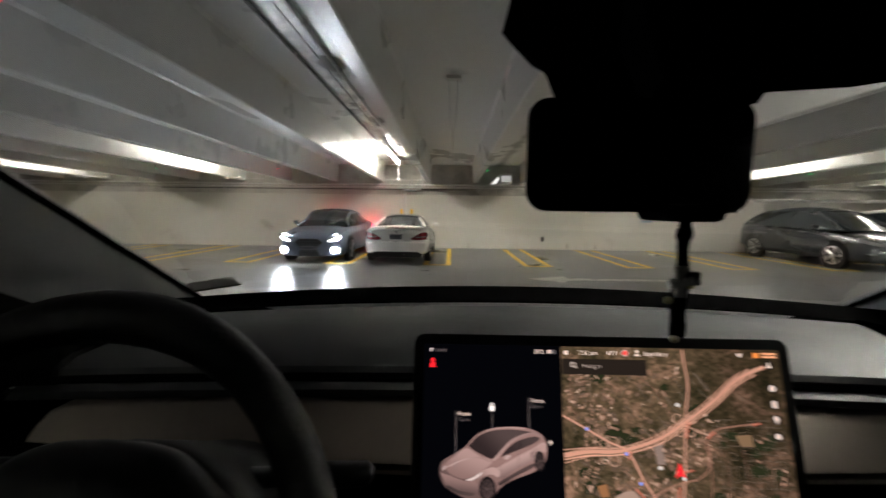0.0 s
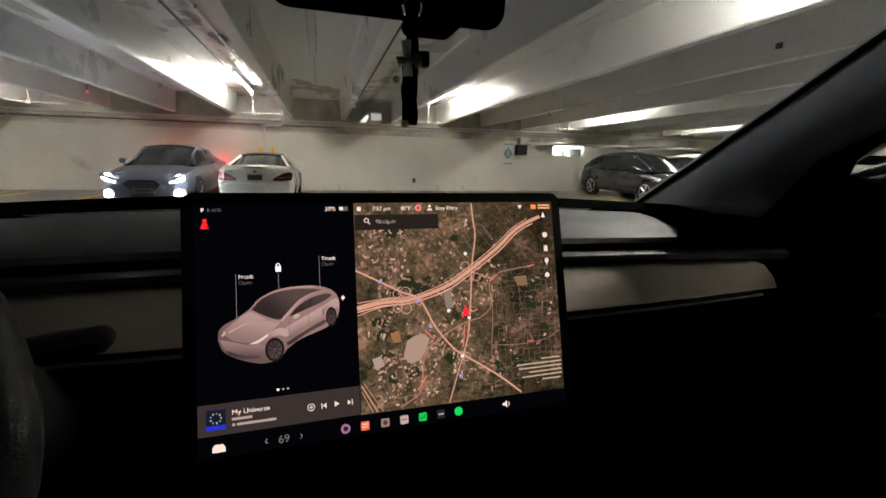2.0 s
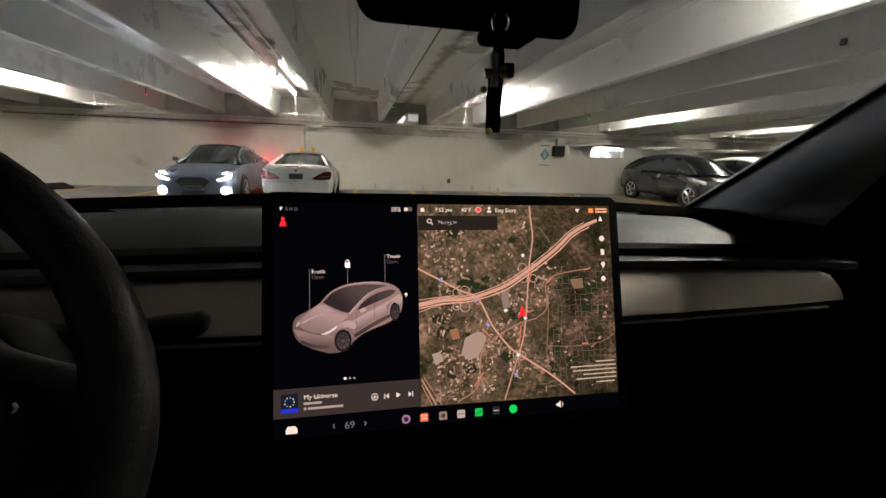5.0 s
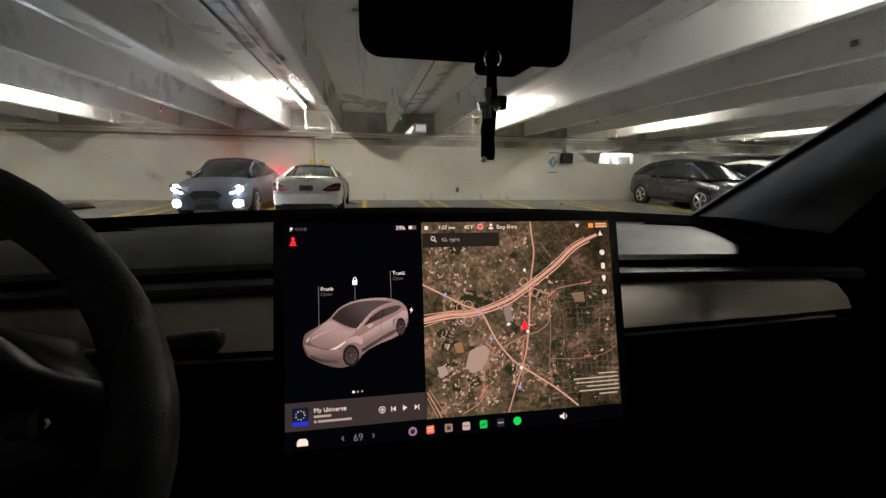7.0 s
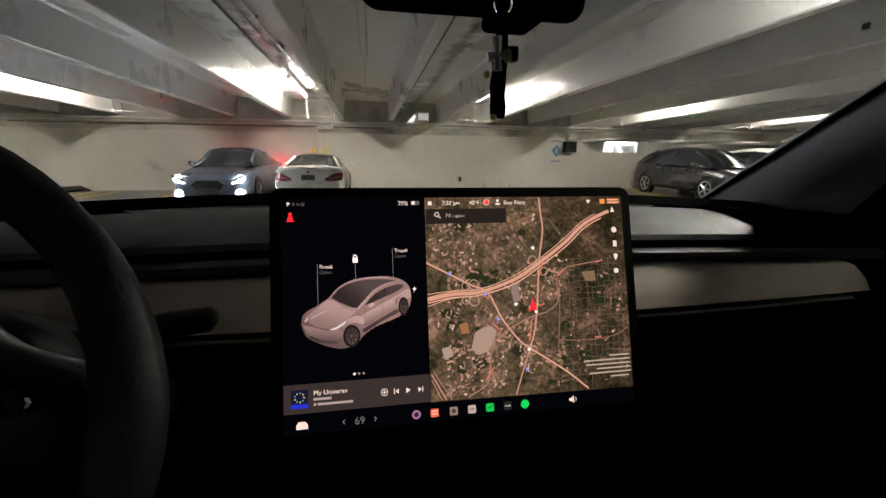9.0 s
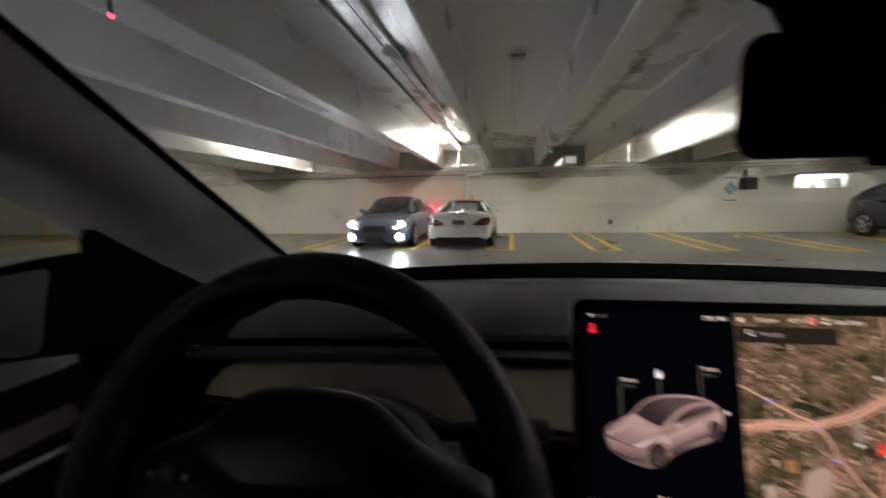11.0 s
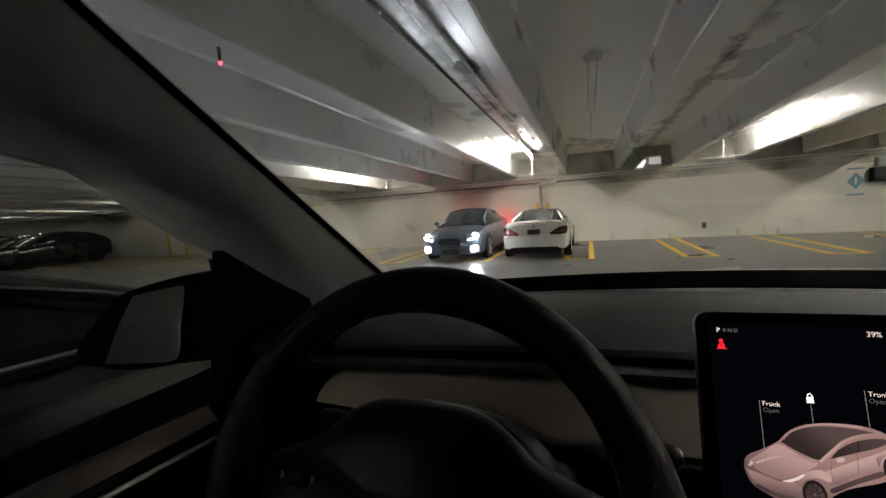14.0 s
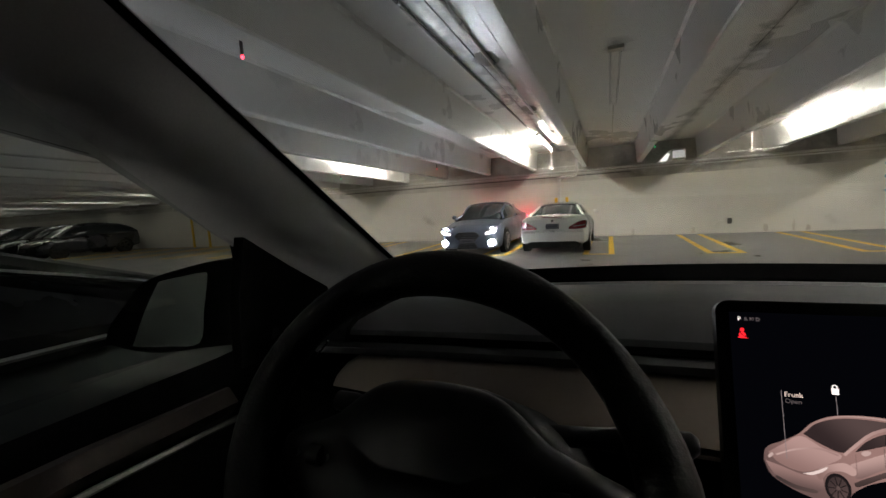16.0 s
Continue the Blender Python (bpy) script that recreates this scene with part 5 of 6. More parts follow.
def words(text, x, y, size, col, strength=1.0):
    cu = bpy.data.curves.new("text", "FONT")
    cu.body, cu.size = text, size / 1000
    tmp = bpy.data.objects.new("text", cu)
    scene.collection.objects.link(tmp)
    me = bpy.data.meshes.new_from_object(tmp.evaluated_get(bpy.context.evaluated_depsgraph_get()))
    bpy.data.objects.remove(tmp)
    ob = new("text", me)
    me.materials.clear()
    me.materials.append(glow("screen_text", col, strength * 1.2))
    ob.parent = scr
    ob.location = (x / 1000, -y / 1000, -0.0006)
    return ob


LIT = {}
WARM = (0.95, 0.72, 0.62)
lit("display", rect(0, 0, 328.5, 203.5), (0.0011, 0.0012, 0.0021), 1.0, -0.0004, "dark lit display")
# satellite map
mp = bpy.data.materials.new("satellite_map")
mp.use_nodes = True
nt = mp.node_tree
nt.nodes.remove(nt.nodes["Principled BSDF"])
co = nt.nodes.new("ShaderNodeTexCoord")
v1 = node(nt, "ShaderNodeTexVoronoi", Scale=330.0, Randomness=1.0)
n1 = node(nt, "ShaderNodeTexNoise", Scale=30.0, Detail=3.0, Roughness=0.6)
n2 = node(nt, "ShaderNodeTexNoise", Scale=300.0, Detail=4.0, Roughness=0.7)
for q in (v1, n1, n2):
    nt.links.new(co.outputs["Object"], q.inputs["Vector"])
sep = nt.nodes.new("ShaderNodeSeparateColor")
nt.links.new(v1.outputs["Color"], sep.inputs["Color"])
mean = nt.nodes.new("ShaderNodeMix")
mean.data_type = "FLOAT"
mean.inputs["Factor"].default_value = 0.17
nt.links.new(n1.outputs["Fac"], mean.inputs[2])
nt.links.new(sep.outputs["Red"], mean.inputs[3])
r1 = nt.nodes.new("ShaderNodeValToRGB")
r1.color_ramp.elements[0].position, r1.color_ramp.elements[0].color = 0.30, (0.016, 0.015, 0.007, 1)
r1.color_ramp.elements[1].position, r1.color_ramp.elements[1].color = 0.76, (0.30, 0.160, 0.105, 1)
mid = r1.color_ramp.elements.new(0.55)
mid.color = (0.085, 0.055, 0.030, 1)
nt.links.new(mean.outputs[0], r1.inputs["Fac"])
mul = nt.nodes.new("ShaderNodeMix")
mul.data_type, mul.blend_type = "RGBA", "MULTIPLY"
mul.inputs["Factor"].default_value = 1.0
rr = node(nt, "ShaderNodeMapRange", From_Min=0.3, From_Max=0.7, To_Min=0.5, To_Max=1.5)
nt.links.new(n2.outputs["Fac"], rr.inputs["Value"])
nt.links.new(r1.outputs["Color"], mul.inputs["A"])
nt.links.new(rr.outputs["Result"], mul.inputs["B"])
sx = nt.nodes.new("ShaderNodeSeparateXYZ")
nt.links.new(co.outputs["Object"], sx.inputs[0])
east = node(nt, "ShaderNodeMapRange", From_Min=0.235, From_Max=0.285, To_Min=1.0, To_Max=0.5)
nt.links.new(sx.outputs["X"], east.inputs["Value"])
wood = nt.nodes.new("ShaderNodeMix")
wood.data_type, wood.blend_type = "RGBA", "MULTIPLY"
wood.inputs["Factor"].default_value = 1.0
nt.links.new(mul.outputs["Result"], wood.inputs["A"])
nt.links.new(east.outputs["Result"], wood.inputs["B"])
em = node(nt, "ShaderNodeEmission", Strength=1.4)
nt.links.new(wood.outputs["Result"], em.inputs["Color"])
nt.links.new(em.outputs[0], nt.nodes["Material Output"].inputs["Surface"])
part("map", plate([(0.1275, 0), (W, 0), (W - 0.001, -0.1895), (0.1265, -0.1865)], 0.0001, pose(0, 0, -0.0013)), mp, scr, "satellite map of a town")
# town blocks on the map
random.seed(21)


def turn_at(x, y):
    """The way that streets and roofs face at a place on the map."""
    return 1.3 * noise.noise(Vector((x * 0.016, y * 0.016, 1.3))) + 0.35


for shade, count, big in (((0.32, 0.172, 0.118), 170, 1.0), ((0.22, 0.122, 0.084), 190, 1.25), ((0.45, 0.265, 0.19), 130, 1.0), ((0.13, 0.077, 0.052), 170, 1.6), ((0.56, 0.36, 0.27), 80, 0.8)):
    bm = bmesh.new()
    made = 0
    while made < count:
        x, y = random.uniform(131, 324), random.uniform(14, 183)
        if (x > 258 and random.random() < 0.85) or (y < 70 and x > 185 and random.random() < 0.75):
            continue
        if noise.noise(Vector((x * 0.035, y * 0.035, 7.1))) < -0.08:
            continue
        w, h = big * random.choice((0.6, 0.9, 1.3, 2.0)) * random.uniform(0.7, 1.3), big * random.uniform(0.45, 1.2)
        a = turn_at(x, y) + random.choice((0.0, math.pi / 2))
        c, s = math.cos(a), math.sin(a)
        ring = random.choice((((-w, -h), (w, -h), (w, h), (-w, h)), ((-w, -h), (w, -h), (w, 0.1 * h), (0.1 * w, 0.1 * h), (0.1 * w, h), (-w, h))))
        bm.faces.new([bm.verts.new(((x + c * u - s * v) / 1000, -(y + s * u + c * v) / 1000, -0.00105 + 0.0000004 * made)) for u, v in ring])
        made += 1
    tagged(part("town_block", bm, glow("map_roof", shade, 1.4), scr), kind="stuff")
bm = bmesh.new()


def street(pts, w):
    pts = strip(pts, w)
    if min(p[0] for p in pts) > 128 and max(p[0] for p in pts) < 326 and max(p[1] for p in pts) < 185 and min(p[1] for p in pts) > 12:
        bm.faces.new([bm.verts.new((px / 1000, -py / 1000, -0.00108)) for px, py in pts])


for k in range(120):
    x, y = random.uniform(130, 260), random.uniform(14, 184)
    up_or_across, line = random.choice((0, math.pi / 2)), []
    for q in range(random.randint(4, 8)):
        line.append((x, y))
        a = turn_at(x, y) + up_or_across
        x, y = x + 3.0 * math.cos(a), y + 3.0 * math.sin(a)
    street(line, random.choice((0.28, 0.35, 0.5)))
for k in range(11):
    for q in range(22):
        x, y = 260 + 6.2 * k + random.uniform(-0.6, 0.6), 62 + 5.6 * q + random.uniform(-0.8, 0.8)
        if random.random() < 0.72:
            street([(x, y), (x + random.uniform(-0.5, 0.5), y + 5.4)], 0.32)
        if random.random() < 0.72:
            street([(x, y), (x + 6.0, y + random.uniform(-0.5, 0.5))], 0.32)
tagged(part("street_net", bm, glow("map_street", (0.155, 0.112, 0.085), 1.2), scr), kind="stuff")
# woods and paved lots
for name, count, col, grow in (("woodland", 34, (0.020, 0.022, 0.010), 1.0), ("paved_lot", 46, (0.105, 0.066, 0.044), 0.55)):
    bm = bmesh.new()
    while count:
        x, y = random.uniform(133, 318), random.uniform(16, 180)
        if name == "paved_lot" and x > 255:
            continue
        count -= 1
        r, n = random.uniform(3.0, 8.5) * grow, 16 if name == "woodland" else 4
        a0, sq = random.uniform(0, 3), random.uniform(0.5, 1.0)
        pts = []
        for k in range(n):
            a = 2 * math.pi * k / n + a0
            rr = r * (1 + (0.45 * noise.noise(Vector((x + 1.3 * math.cos(a), y + 1.3 * math.sin(a), 2.0))) if n > 4 else 0))
            pts.append((min(327, max(128.5, x + rr * math.cos(a))), min(185, max(1, y + sq * rr * math.sin(a)))))
        bm.faces.new([bm.verts.new((px / 1000, -py / 1000, -0.00112 + 0.00001 * (n == 4))) for px, py in pts])
    tagged(part(name, bm, glow("map_" + name, col, 1.2), scr), kind="stuff")
ROADS = [([(127, 93), (150, 88.6), (176, 87.4), (208, 77.4), (231, 64.6), (262, 43.4), (282, 26.6), (299, 17.4)], 0.8, 0.6),
         ([(127, 90), (146, 88), (160, 87)], 0.8, 0.55), ([(127, 101), (146, 95.5), (160, 94)], 0.8, 0.55),
         ([(135, 24), (136, 40), (133, 52), (140, 60)], 0.5, 0.2), ([(150, 186), (166, 160), (163, 140), (170, 124)], 0.5, 0.22),
         ([(196, 24), (214, 40), (224, 58)], 0.5, 0.2), ([(262, 72), (270, 100), (268, 130), (272, 160)], 0.4, 0.16), ([(285, 88), (288, 120), (286, 150)], 0.4, 0.14),
         ([(127, 95), (150, 91), (176, 90), (210, 80), (233, 67), (264, 46), (284, 29), (301, 20), (314, 15)], 3.2, 0.55),
         ([(127, 98), (150, 94), (176, 93), (210, 84), (236, 69), (266, 49), (287, 31), (305, 22)], 1.0, 0.7),
         ([(240, 1), (241, 17), (242, 34), (237, 62), (233, 100), (229, 127), (223, 145)], 1.5, 0.5),
         ([(127, 61), (146, 71), (166, 82), (184, 91), (197, 116), (212, 136), (223, 145), (257, 168), (280, 187)], 1.6, 0.55),
         ([(223, 145), (216, 163), (207, 187)], 1.3, 0.45),
         ([(161, 185), (180, 174), (184, 154), (187, 139), (204, 126), (225, 116), (242, 112)], 1.1, 0.32),
         ([(242, 112), (254, 102), (254, 79), (263, 71), (275, 68), (304, 64)], 1.0, 0.28),
         ([(128, 162), (141, 186)], 1.4, 0.4), ([(128, 167), (137, 186)], 0.8, 0.4), ([(130, 160), (146, 186)], 0.8, 0.35),
         ([(252, 139), (283, 141), (312, 138), (326, 131)], 0.7, 0.22),
         ([(256, 80), (255, 113), (252, 146), (254, 165)], 0.7, 0.25)]
for pts, w, b in ROADS:
    lit("map_road", strip(smooth_line(pts), w), (b * 1.2, b * 0.58, b * 0.40), 1.0, 0.0003)
for cx, cy, r in ((171, 83, 4.6), (171, 98, 4.6), (163, 84, 3.6), (163, 97, 3.6), (183, 92, 3.0), (230, 62, 4.2), (231, 73, 3.6), (241, 73, 3.8), (243, 62, 3.4), (221, 146, 4), (226, 147, 4)):
    ring = [(cx + r * math.cos(2 * math.pi * k / 20), cy + r * math.sin(2 * math.pi * k / 20)) for k in range(21)]
    lit("map_ramp", strip(ring, 0.8), (0.50, 0.28, 0.20), 1.0, 0.0003)
for pts in ([(180, 93), (186, 90), (184, 97)], [(240, 64), (236, 78)], [(226, 118), (225, 128), (223, 138)], [(188, 120), (196, 128)], [(178, 172), (187, 160)], [(255, 78), (262, 72)], [(290, 139), (297, 139)], [(296, 66), (303, 64)], [(228, 107), (240, 104)]):
    lit("traffic_line", strip(pts, 1.3), (0.62, 0.17, 0.11), 1.0, 0.0004)
for pts, col in (([(170, 127), (178, 123), (186, 122), (191, 127), (188, 136), (182, 145), (173, 148), (166, 142)], (0.40, 0.26, 0.20)), ([(280, 75), (294, 74), (295, 84), (284, 84)], (0.22, 0.13, 0.07)), ([(155, 119), (163, 117), (165, 127), (158, 128)], (0.32, 0.14, 0.06)),
                 ([(207, 84), (214, 82), (216, 100), (209, 101)], (0.26, 0.18, 0.15)), ([(138, 140), (146, 138), (149, 147), (141, 150)], (0.40, 0.28, 0.22))):
    lit("map_lot", pts, col, 1.0, 0.0002)
lit("position_arrow", [(228, 98), (232.5, 111), (228, 108.5), (223.5, 111)], (0.95, 0.02, 0.03), 1.2, 0.0005, "red position arrow")
for x, y in ((148, 72), (182, 92), (193, 116), (219, 164)):
    lit("map_pin", disc(x, y, 1.5), (0.25, 0.32, 0.85), 1.0, 0.0005)
for x, y in ((211, 103), (231, 111), (222, 146), (231, 50)):
    lit("map_pin", disc(x, y, 1.7), (0.85, 0.75, 0.70), 1.0, 0.0005)
for k, (x0, x1) in enumerate(((304, 325), (277, 326), (279, 326), (290, 326), (282, 326), (304, 324))):
    lit("caption_bar", rect(x0, 156.8 + 4.0 * k, x1, 158.0 + 4.0 * k), (0.50, 0.39, 0.28), 1.0, 0.0005)
# map's search field and top line
lit("search_field", rect(128, 11, 206, 25), (0.020, 0.014, 0.011), 1.0, 0.0005)
words("Navigate", 147, 19.0, 5.2, (0.70, 0.54, 0.47))
lit("search_icon", strip([(138.5 + 1.9 * math.cos(k * 0.4), 16.2 + 1.9 * math.sin(k * 0.4)) for k in range(17)], 0.8), WARM, 0.8, 0.0006)
lit("search_handle", strip([(139.8, 17.5), (141.8, 19.8)], 0.9), WARM, 0.8, 0.0006)
words("7:52 pm", 144, 7.1, 5.2, WARM)
words("40°F", 170, 7.1, 5.2, WARM)
words("Easy Entry", 204, 7.1, 5.2, WARM)
lit("lock_icon", rect(130.5, 3.8, 134, 7.4), WARM, 1.0, 0.0005)
lit("record_ring", disc(187, 5, 3.0), (0.75, 0.5, 0.45), 1.0, 0.0005)
lit("record_dot", disc(187, 5, 2.3), (0.9, 0.05, 0.04), 1.0, 0.0007)
lit("profile_head", disc(198, 3.6, 1.4), WARM, 1.0, 0.0005)
lit("profile_body", [(195.5, 7.6), (196.2, 5.8), (199.8, 5.8), (200.5, 7.6)], WARM, 1.0, 0.0005)
lit("signal_icon", [(289.5, 3.6), (294.5, 3.6), (292, 7.4)], WARM, 1.0, 0.0005)
lit("heat_icon", rect(304.5, 2.8, 310, 7.4), (0.95, 0.28, 0.06), 1.0, 0.0005)
for k in range(2):
    lit("status_bar", rect(312.5, 2.6 + 2.8 * k, 325.5, 4.4 + 2.8 * k), (0.9, 0.38, 0.20), 1.0, 0.0005)
for x, y in ((317.5, 13.5), (318, 34), (318, 48), (318, 61), (317.5, 75)):
    lit("map_button_ring", disc(x, y, 4.3), (0.020, 0.015, 0.012), 1.0, 0.0004)
lit("compass", [(317.5, 10.5), (319.8, 16), (315.2, 16)], WARM, 1.0, 0.0006)
lit("globe", disc(318, 34, 2.9), WARM, 0.9, 0.0006)
lit("chart", rect(316, 45, 320, 51), WARM, 0.9, 0.0006)
lit("pin_head", disc(318, 60, 2.3), WARM, 0.9, 0.0006)
lit("pin_tip", [(316, 61), (320, 61), (318, 65)], WARM, 0.9, 0.0006)
lit("gear", disc(317.5, 75, 2.7, n=8), WARM, 0.9, 0.0006)
# left half: gear line, alerts, car picture
words("P", 5.4, 7.0, 4.8, (1.0, 0.85, 0.80), 1.2)
words("R N D", 10.0, 6.8, 3.9, (0.15, 0.12, 0.12))
words("39%", 102.5, 7.2, 5.6, WARM)
lit("battery", rect(114.8, 3.2, 122.5, 7.0), (0.12, 0.10, 0.10), 1.0, 0.0004)
lit("battery_charge", rect(115.2, 3.6, 118.3, 6.6), WARM, 1.0, 0.0006)
RED = (1.0, 0.02, 0.03)
lit("seat_belt_alert", [(5.6, 20.2), (6.0, 17.0), (7.0, 15.9), (9.2, 15.9), (10.2, 17.0), (10.6, 20.2), (12.0, 20.8), (4.2, 20.8)], RED, 1.3, 0.0005, "red seat belt symbol")
lit("alert_head", disc(8.1, 14.2, 1.5, n=12), RED, 1.3, 0.0005)
lit("alert_belt", strip([(6.2, 16.2), (10.4, 20.0)], 0.6), (0.02, 0.004, 0.006), 1.0, 0.0007)
for tx, x, y, yp in (("Frunk", 32, 63, 108), ("Trunk", 98, 50.5, 73)):
    words(tx, x, y, 5.0, WARM)
    words("Open", x, y + 4.7, 4.6, (0.10, 0.08, 0.08))
    lit("pointer", rect(x - 1.9, y - 4, x - 1.5, yp), (0.22, 0.18, 0.18), 1.0, 0.0006)
lit("padlock", rect(60.8, 54, 65.2, 58.5), (1.0, 0.9, 0.86), 1.2, 0.0005)
lit("padlock_shackle", strip([(61.6, 54.2), (61.8, 52.3), (63, 51.5), (64.2, 52.3), (64.4, 54.2)], 0.8), (1.0, 0.9, 0.86), 1.2, 0.0005)
lit("pointer", rect(62.8, 59.5, 63.2, 73), (0.22, 0.18, 0.18), 1.0, 0.0006)
lit("charge_bolt", [(115.8, 81.5), (113.2, 84.6), (115, 84.6), (114.4, 87.2), (117.2, 83.6), (115.4, 83.6)], WARM, 1.2, 0.0006)
BODY = [(16, 111), (17, 104), (21, 99.5), (28, 96), (39, 89), (47, 80.5), (57, 75), (66, 72.8), (78, 71.6), (92, 72), (104, 75.5), (110.5, 82), (112, 90), (111, 97), (108, 103), (99, 109), (88, 113), (77, 117.5), (68, 124), (62, 131), (50, 133.5), (40, 131.5), (30, 127.5), (20, 121)]
def soft(pts):
    """A closed outline with its corners rounded."""
    return smooth_line(pts + pts[:1], 4)[:-1]


PINK, DIM, PALE, DUSK = (0.30, 0.172, 0.152), (0.13, 0.078, 0.072), (0.47, 0.30, 0.27), (0.030, 0.019, 0.019)
shaded("car_picture", soft(BODY), PINK, DIM, (70, 96), (46, 134), 0.0003, "pinkish picture of a car")
shaded("picture_bonnet", soft([(19, 105), (29, 97.5), (40, 90.5), (52, 97), (63, 101), (53, 109), (40, 115.5), (26, 112)]), (0.42, 0.26, 0.235), (0.25, 0.145, 0.13), (38, 92), (30, 115), 0.0004)
shaded("picture_bonnet", strip(smooth_line([(24, 106), (36, 100.5), (50, 98), (61, 101)]), 1.2), (0.50, 0.33, 0.30), (0.33, 0.20, 0.18), (26, 106), (60, 100), 0.0005)
shaded("picture_nose", soft([(17, 111), (26, 113.5), (40, 117.5), (49, 114), (50, 126), (38, 128), (24, 122.5)]), (0.30, 0.178, 0.160), (0.10, 0.062, 0.058), (32, 113), (30, 128), 0.0004)
shaded("picture_grille", soft([(23, 120.5), (34, 125.2), (46, 126.8), (45, 129), (33, 127.8), (23, 123)]), (0.05, 0.034, 0.032), (0.085, 0.055, 0.05), (24, 122), (46, 128), 0.0007)
lit("picture_lamp", soft([(39, 116.6), (46, 114), (53.5, 109.8), (52, 112.6), (45, 116.6)]), (0.74, 0.58, 0.54), 1.0, 0.0007)
lit("picture_lamp", soft([(18.6, 107.6), (21, 105), (22, 106.2), (19.5, 109)]), (0.52, 0.37, 0.34), 1.0, 0.0007)
shaded("picture_screen", soft([(41.5, 88.8), (47, 82.5), (55, 77.8), (66, 74.8), (80, 74), (92, 74.8), (99, 76.4), (90, 78.6), (80, 83.2), (72, 91), (64, 98.6), (52, 94.8)]), (0.085, 0.055, 0.052), DUSK, (74, 75), (56, 94), 0.0006)
shaded("picture_rail", strip(smooth_line([(43, 86.5), (49, 80), (57, 75.8), (67, 73.2), (80, 72.4), (92, 73)]), 1.0), (0.30, 0.18, 0.16), (0.45, 0.29, 0.26), (44, 86), (80, 72), 0.0007)
shaded("picture_rail", strip(smooth_line([(64, 100), (72, 91.5), (80, 83.7), (90, 78.8), (101, 76.8), (108.5, 80)]), 1.9), (0.46, 0.29, 0.26), (0.30, 0.18, 0.165), (66, 98), (106, 78), 0.0009)
shaded("picture_flank", soft([(67, 106), (84, 97), (99, 89.5), (109, 84), (111, 90), (100, 99), (84, 107), (70, 115)]), PALE, (0.17, 0.10, 0.092), (84, 97), (89, 110), 0.0005)
shaded("picture_fender", soft([(46, 113), (54, 108.5), (64, 105.5), (70, 109.5), (68, 113.5), (62, 111.5), (54, 113.5), (49, 119.5)]), PALE, (0.24, 0.14, 0.125), (62, 106), (50, 119), 0.0006)
shaded("picture_fender", soft([(97, 93), (103, 88.5), (109, 86), (111.5, 91), (109, 92), (104.5, 90.5), (100, 94), (98, 99)]), (0.45, 0.28, 0.25), (0.22, 0.13, 0.12), (106, 87), (98, 98), 0.0006)
shaded("picture_window", soft([(70.5, 97), (76, 90.2), (84, 84.4), (92, 81.2), (101, 79.4), (105.5, 81), (99, 85.8), (86, 91)]), (0.070, 0.046, 0.044), DUSK, (98, 79), (76, 96), 0.0007)
lit("picture_divider", strip([(88.4, 83), (87.4, 90.2)], 0.6), (0.016, 0.011, 0.011), 1.0, 0.0008)
lit("picture_seam", strip([(86.5, 91.5), (86, 105)], 0.35), (0.16, 0.095, 0.088), 1.0, 0.0008)
lit("picture_seam", strip([(70.5, 98.5), (70, 112)], 0.35), (0.18, 0.105, 0.095), 1.0, 0.0008)
shaded("picture_sill", soft([(68, 118), (80, 111), (98, 102), (100, 104.6), (84, 112.4), (70, 120.4)]), (0.09, 0.056, 0.052), (0.05, 0.032, 0.03), (84, 108), (86, 114), 0.0005)
lit("picture_mirror", soft([(73.4, 97), (76, 95.2), (79, 95.6), (78, 97.8), (74.8, 99)]), (0.50, 0.34, 0.31), 1.0, 0.0010)
for cx, cy, rx, ry in ((58.5, 123, 7.4, 9.8), (104.8, 99.5, 4.6, 8.4)):
    lit("picture_tyre", disc(cx, cy, rx, ry, 24), (0.013, 0.0095, 0.010), 1.0, 0.0009)
    shaded("picture_rim", disc(cx, cy, rx * 0.76, ry * 0.78, 20), (0.035, 0.023, 0.023), (0.095, 0.060, 0.056), (cx - rx, cy - ry), (cx + rx, cy + ry), 0.0010)
    for k in range(9):
        a = 2 * math.pi * k / 9 + 0.3
        lit("picture_spoke", strip([(cx, cy), (cx + rx * 0.72 * math.cos(a), cy + ry * 0.74 * math.sin(a))], 0.6), (0.015, 0.011, 0.011), 1.0, 0.0011)
    lit("picture_hub", disc(cx, cy, rx * 0.16, ry * 0.16, 10), (0.10, 0.065, 0.06), 1.0, 0.0012)
for k, x in enumerate((60, 64, 67.8)):
    lit("page_dot", disc(x, 156, 1.3 if k == 0 else 1.0, n=10), WARM if k == 0 else (0.35, 0.27, 0.25), 1.0, 0.0005)
# media bar
lit("media_bar", rect(0.5, 161.5, 126, 186), (0.040, 0.028, 0.026), 1.0, 0.0002)
lit("album_cover", rect(6.5, 166, 20.5, 181.5), (0.010, 0.010, 0.030), 1.0, 0.0004)
lit("cover_blue", rect(6.5, 178, 20.5, 181.5), (0.02, 0.03, 0.55), 1.0, 0.0006)
for k in range(9):
    a = 2 * math.pi * k / 9
    lit("cover_dot", disc(13.5 + 3.8 * math.cos(a), 172.5 + 3.8 * math.sin(a), 0.7, n=8), (0.10, 0.28, 0.45) if k % 2 else (0.55, 0.42, 0.10), 1.0, 0.0006)
words("My Universe", 25, 171.3, 5.6, WARM)
lit("artist_bar", rect(25, 173.8, 40, 175.8), (0.42, 0.32, 0.29), 1.0, 0.0005)
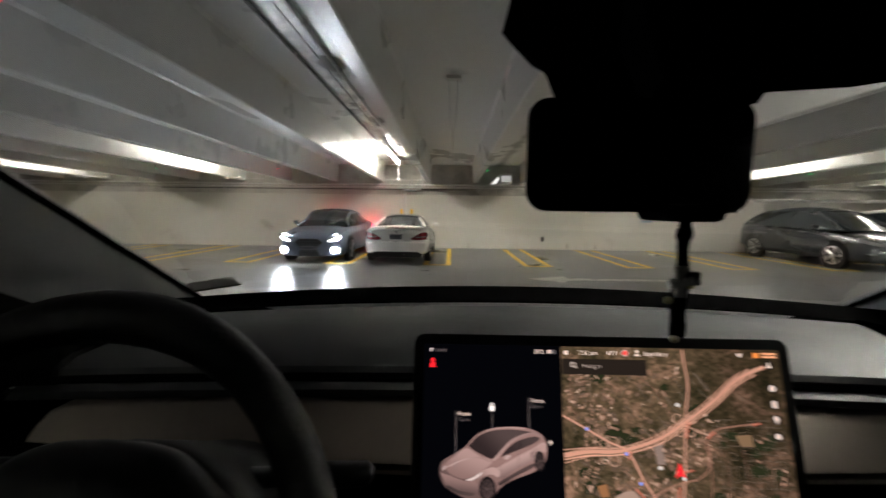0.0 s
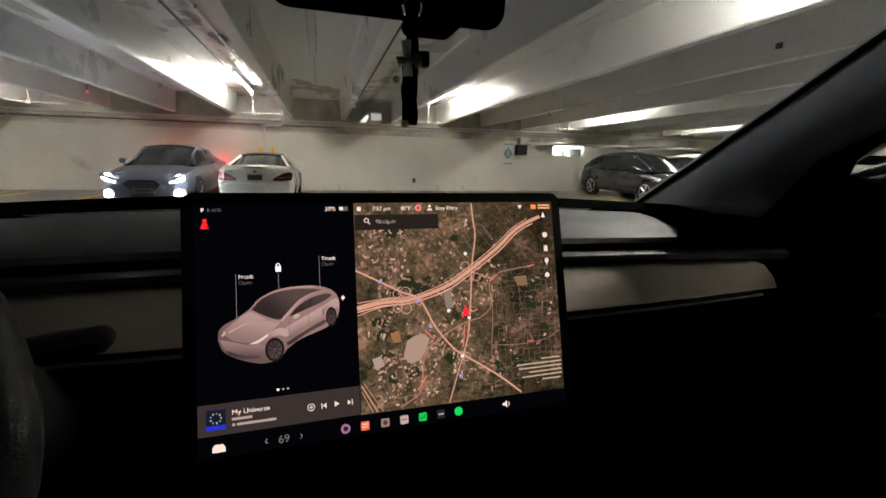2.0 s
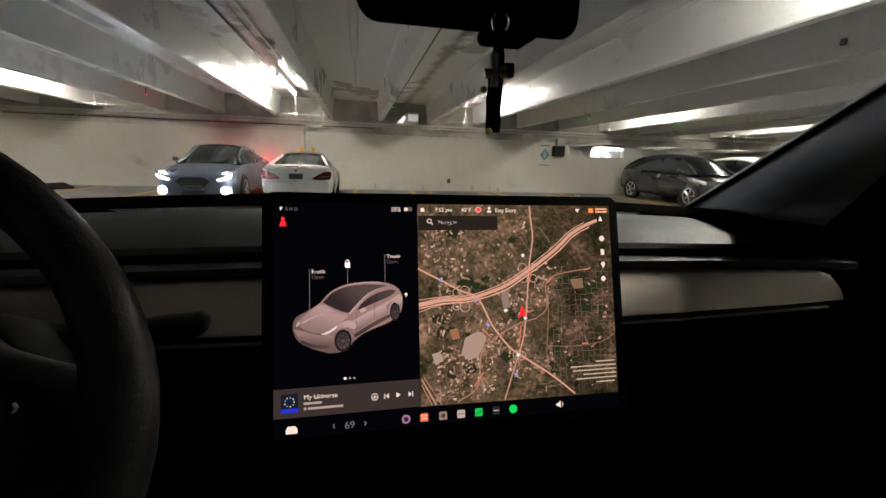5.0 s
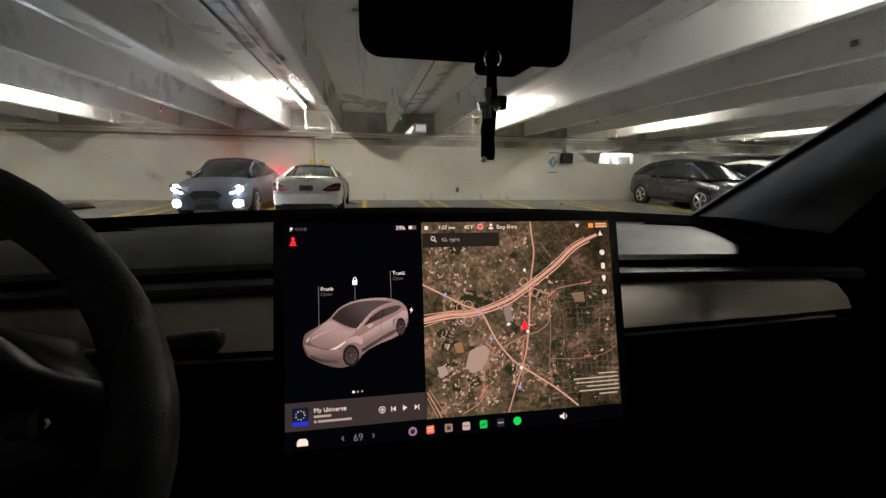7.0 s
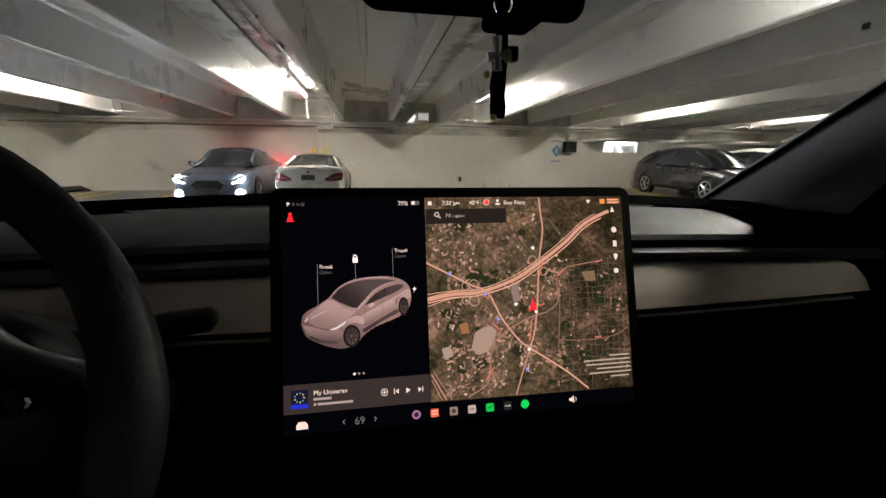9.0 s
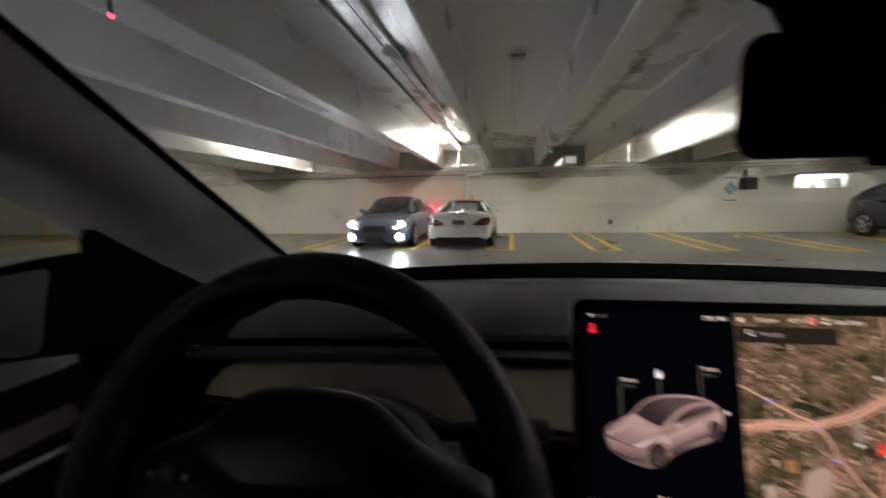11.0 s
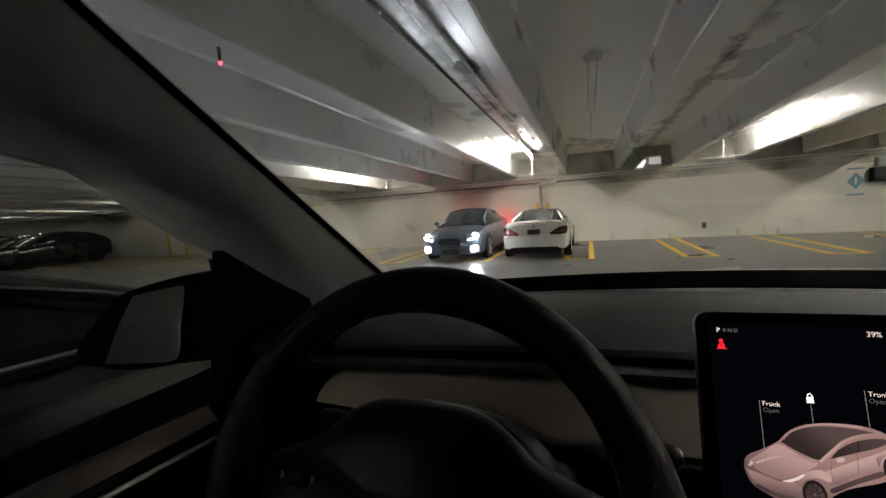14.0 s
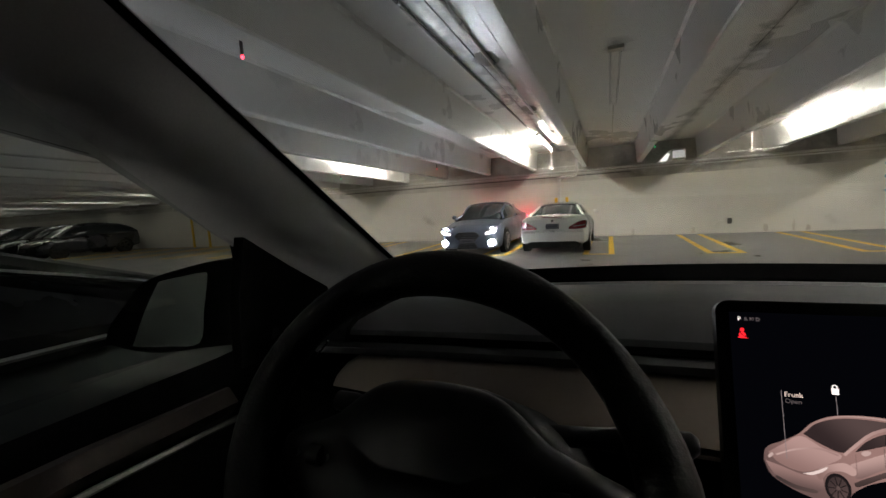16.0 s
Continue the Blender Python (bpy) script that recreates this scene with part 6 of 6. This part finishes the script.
lit("list_bar", rect(28.5, 178.2, 58, 180.2), (0.42, 0.32, 0.29), 1.0, 0.0005)
lit("list_dot", disc(26.2, 179.2, 1.2, n=10), (0.42, 0.32, 0.29), 1.0, 0.0005)
lit("add_ring", strip([(85.5 + 2.8 * math.cos(k * 0.35), 174 + 2.8 * math.sin(k * 0.35)) for k in range(19)], 0.6), WARM, 0.9, 0.0005)
lit("add_cross", rect(83.8, 173.6, 87.2, 174.4), WARM, 0.9, 0.0006)
lit("add_cross", rect(85.1, 172.3, 85.9, 175.7), WARM, 0.9, 0.0008)
lit("back_icon", [(98, 171.8), (98, 176.4), (95, 174.1)], WARM, 0.9, 0.0005)
lit("back_icon", rect(93.8, 171.8, 94.6, 176.4), WARM, 0.9, 0.0005)
lit("play_icon", [(104.6, 171.4), (104.6, 176.4), (108.6, 173.9)], WARM, 0.9, 0.0005)
lit("next_icon", [(115.6, 171.8), (115.6, 176.4), (118.6, 174.1)], WARM, 0.9, 0.0005)
lit("next_icon", rect(119, 171.8, 119.8, 176.4), WARM, 0.9, 0.0005)
# dock
lit("car_icon", [(10.5, 199), (10.5, 195.5), (12.3, 192.8), (18.2, 192.8), (20, 195.5), (20, 199)], WARM, 1.0, 0.0005)
words("69", 59, 199.2, 9.0, (0.14, 0.12, 0.12))
for x, d in ((50, -1), (77, 1)):
    lit("chevron", strip([(x - 0.8 * d, 194.2), (x + 0.8 * d, 196), (x - 0.8 * d, 197.8)], 0.7), (0.25, 0.2, 0.2), 1.0, 0.0005)
DOCK = [(113, (0.35, 0.16, 0.28)), (129.5, (0.85, 0.14, 0.07)), (147, (0.30, 0.18, 0.15)), (164, (0.50, 0.36, 0.32)), (181, (0.01, 0.50, 0.07)), (198, (0.02, 0.02, 0.022)), (215, (0.01, 0.62, 0.10))]
for k, (x, c) in enumerate(DOCK):
    lit("dock_icon", disc(x, 196, 4.0) if k in (0, 6) else rounded(x - 3.7, 192.3, x + 3.7, 199.7, 1.2, 3), c, 1.0, 0.0005)
lit("lens_ring", disc(113, 196, 2.2), (0.03, 0.015, 0.03), 1.0, 0.0007)
lit("graph_line", strip([(178.5, 197.5), (180.3, 195.8), (181.6, 196.8), (183.6, 194.2)], 0.7), (0.005, 0.10, 0.02), 1.0, 0.0007)
lit("tray_line", rect(161.5, 195.3, 166.5, 196.3), (0.2, 0.13, 0.11), 1.0, 0.0007)
lit("shutter", disc(147, 196, 2.0), (0.06, 0.04, 0.035), 1.0, 0.0007)
for dx in (-1.8, 0, 1.8):
    lit("menu_dot", disc(198 + dx, 196, 0.6, n=8), WARM, 0.9, 0.0007)
for k in range(2):
    lit("app_bar", rect(127, 194 + 2.4 * k, 132, 195 + 2.4 * k), (0.95, 0.55, 0.4), 1.0, 0.0007)
lit("speaker_icon", [(259.5, 194.8), (261.5, 194.8), (264, 192.6), (264, 199.4), (261.5, 197.2), (259.5, 197.2)], WARM, 1.0, 0.0005)
lit("speaker_wave", strip([(265.4, 193.8), (266.6, 196), (265.4, 198.2)], 0.7), WARM, 0.8, 0.0005)
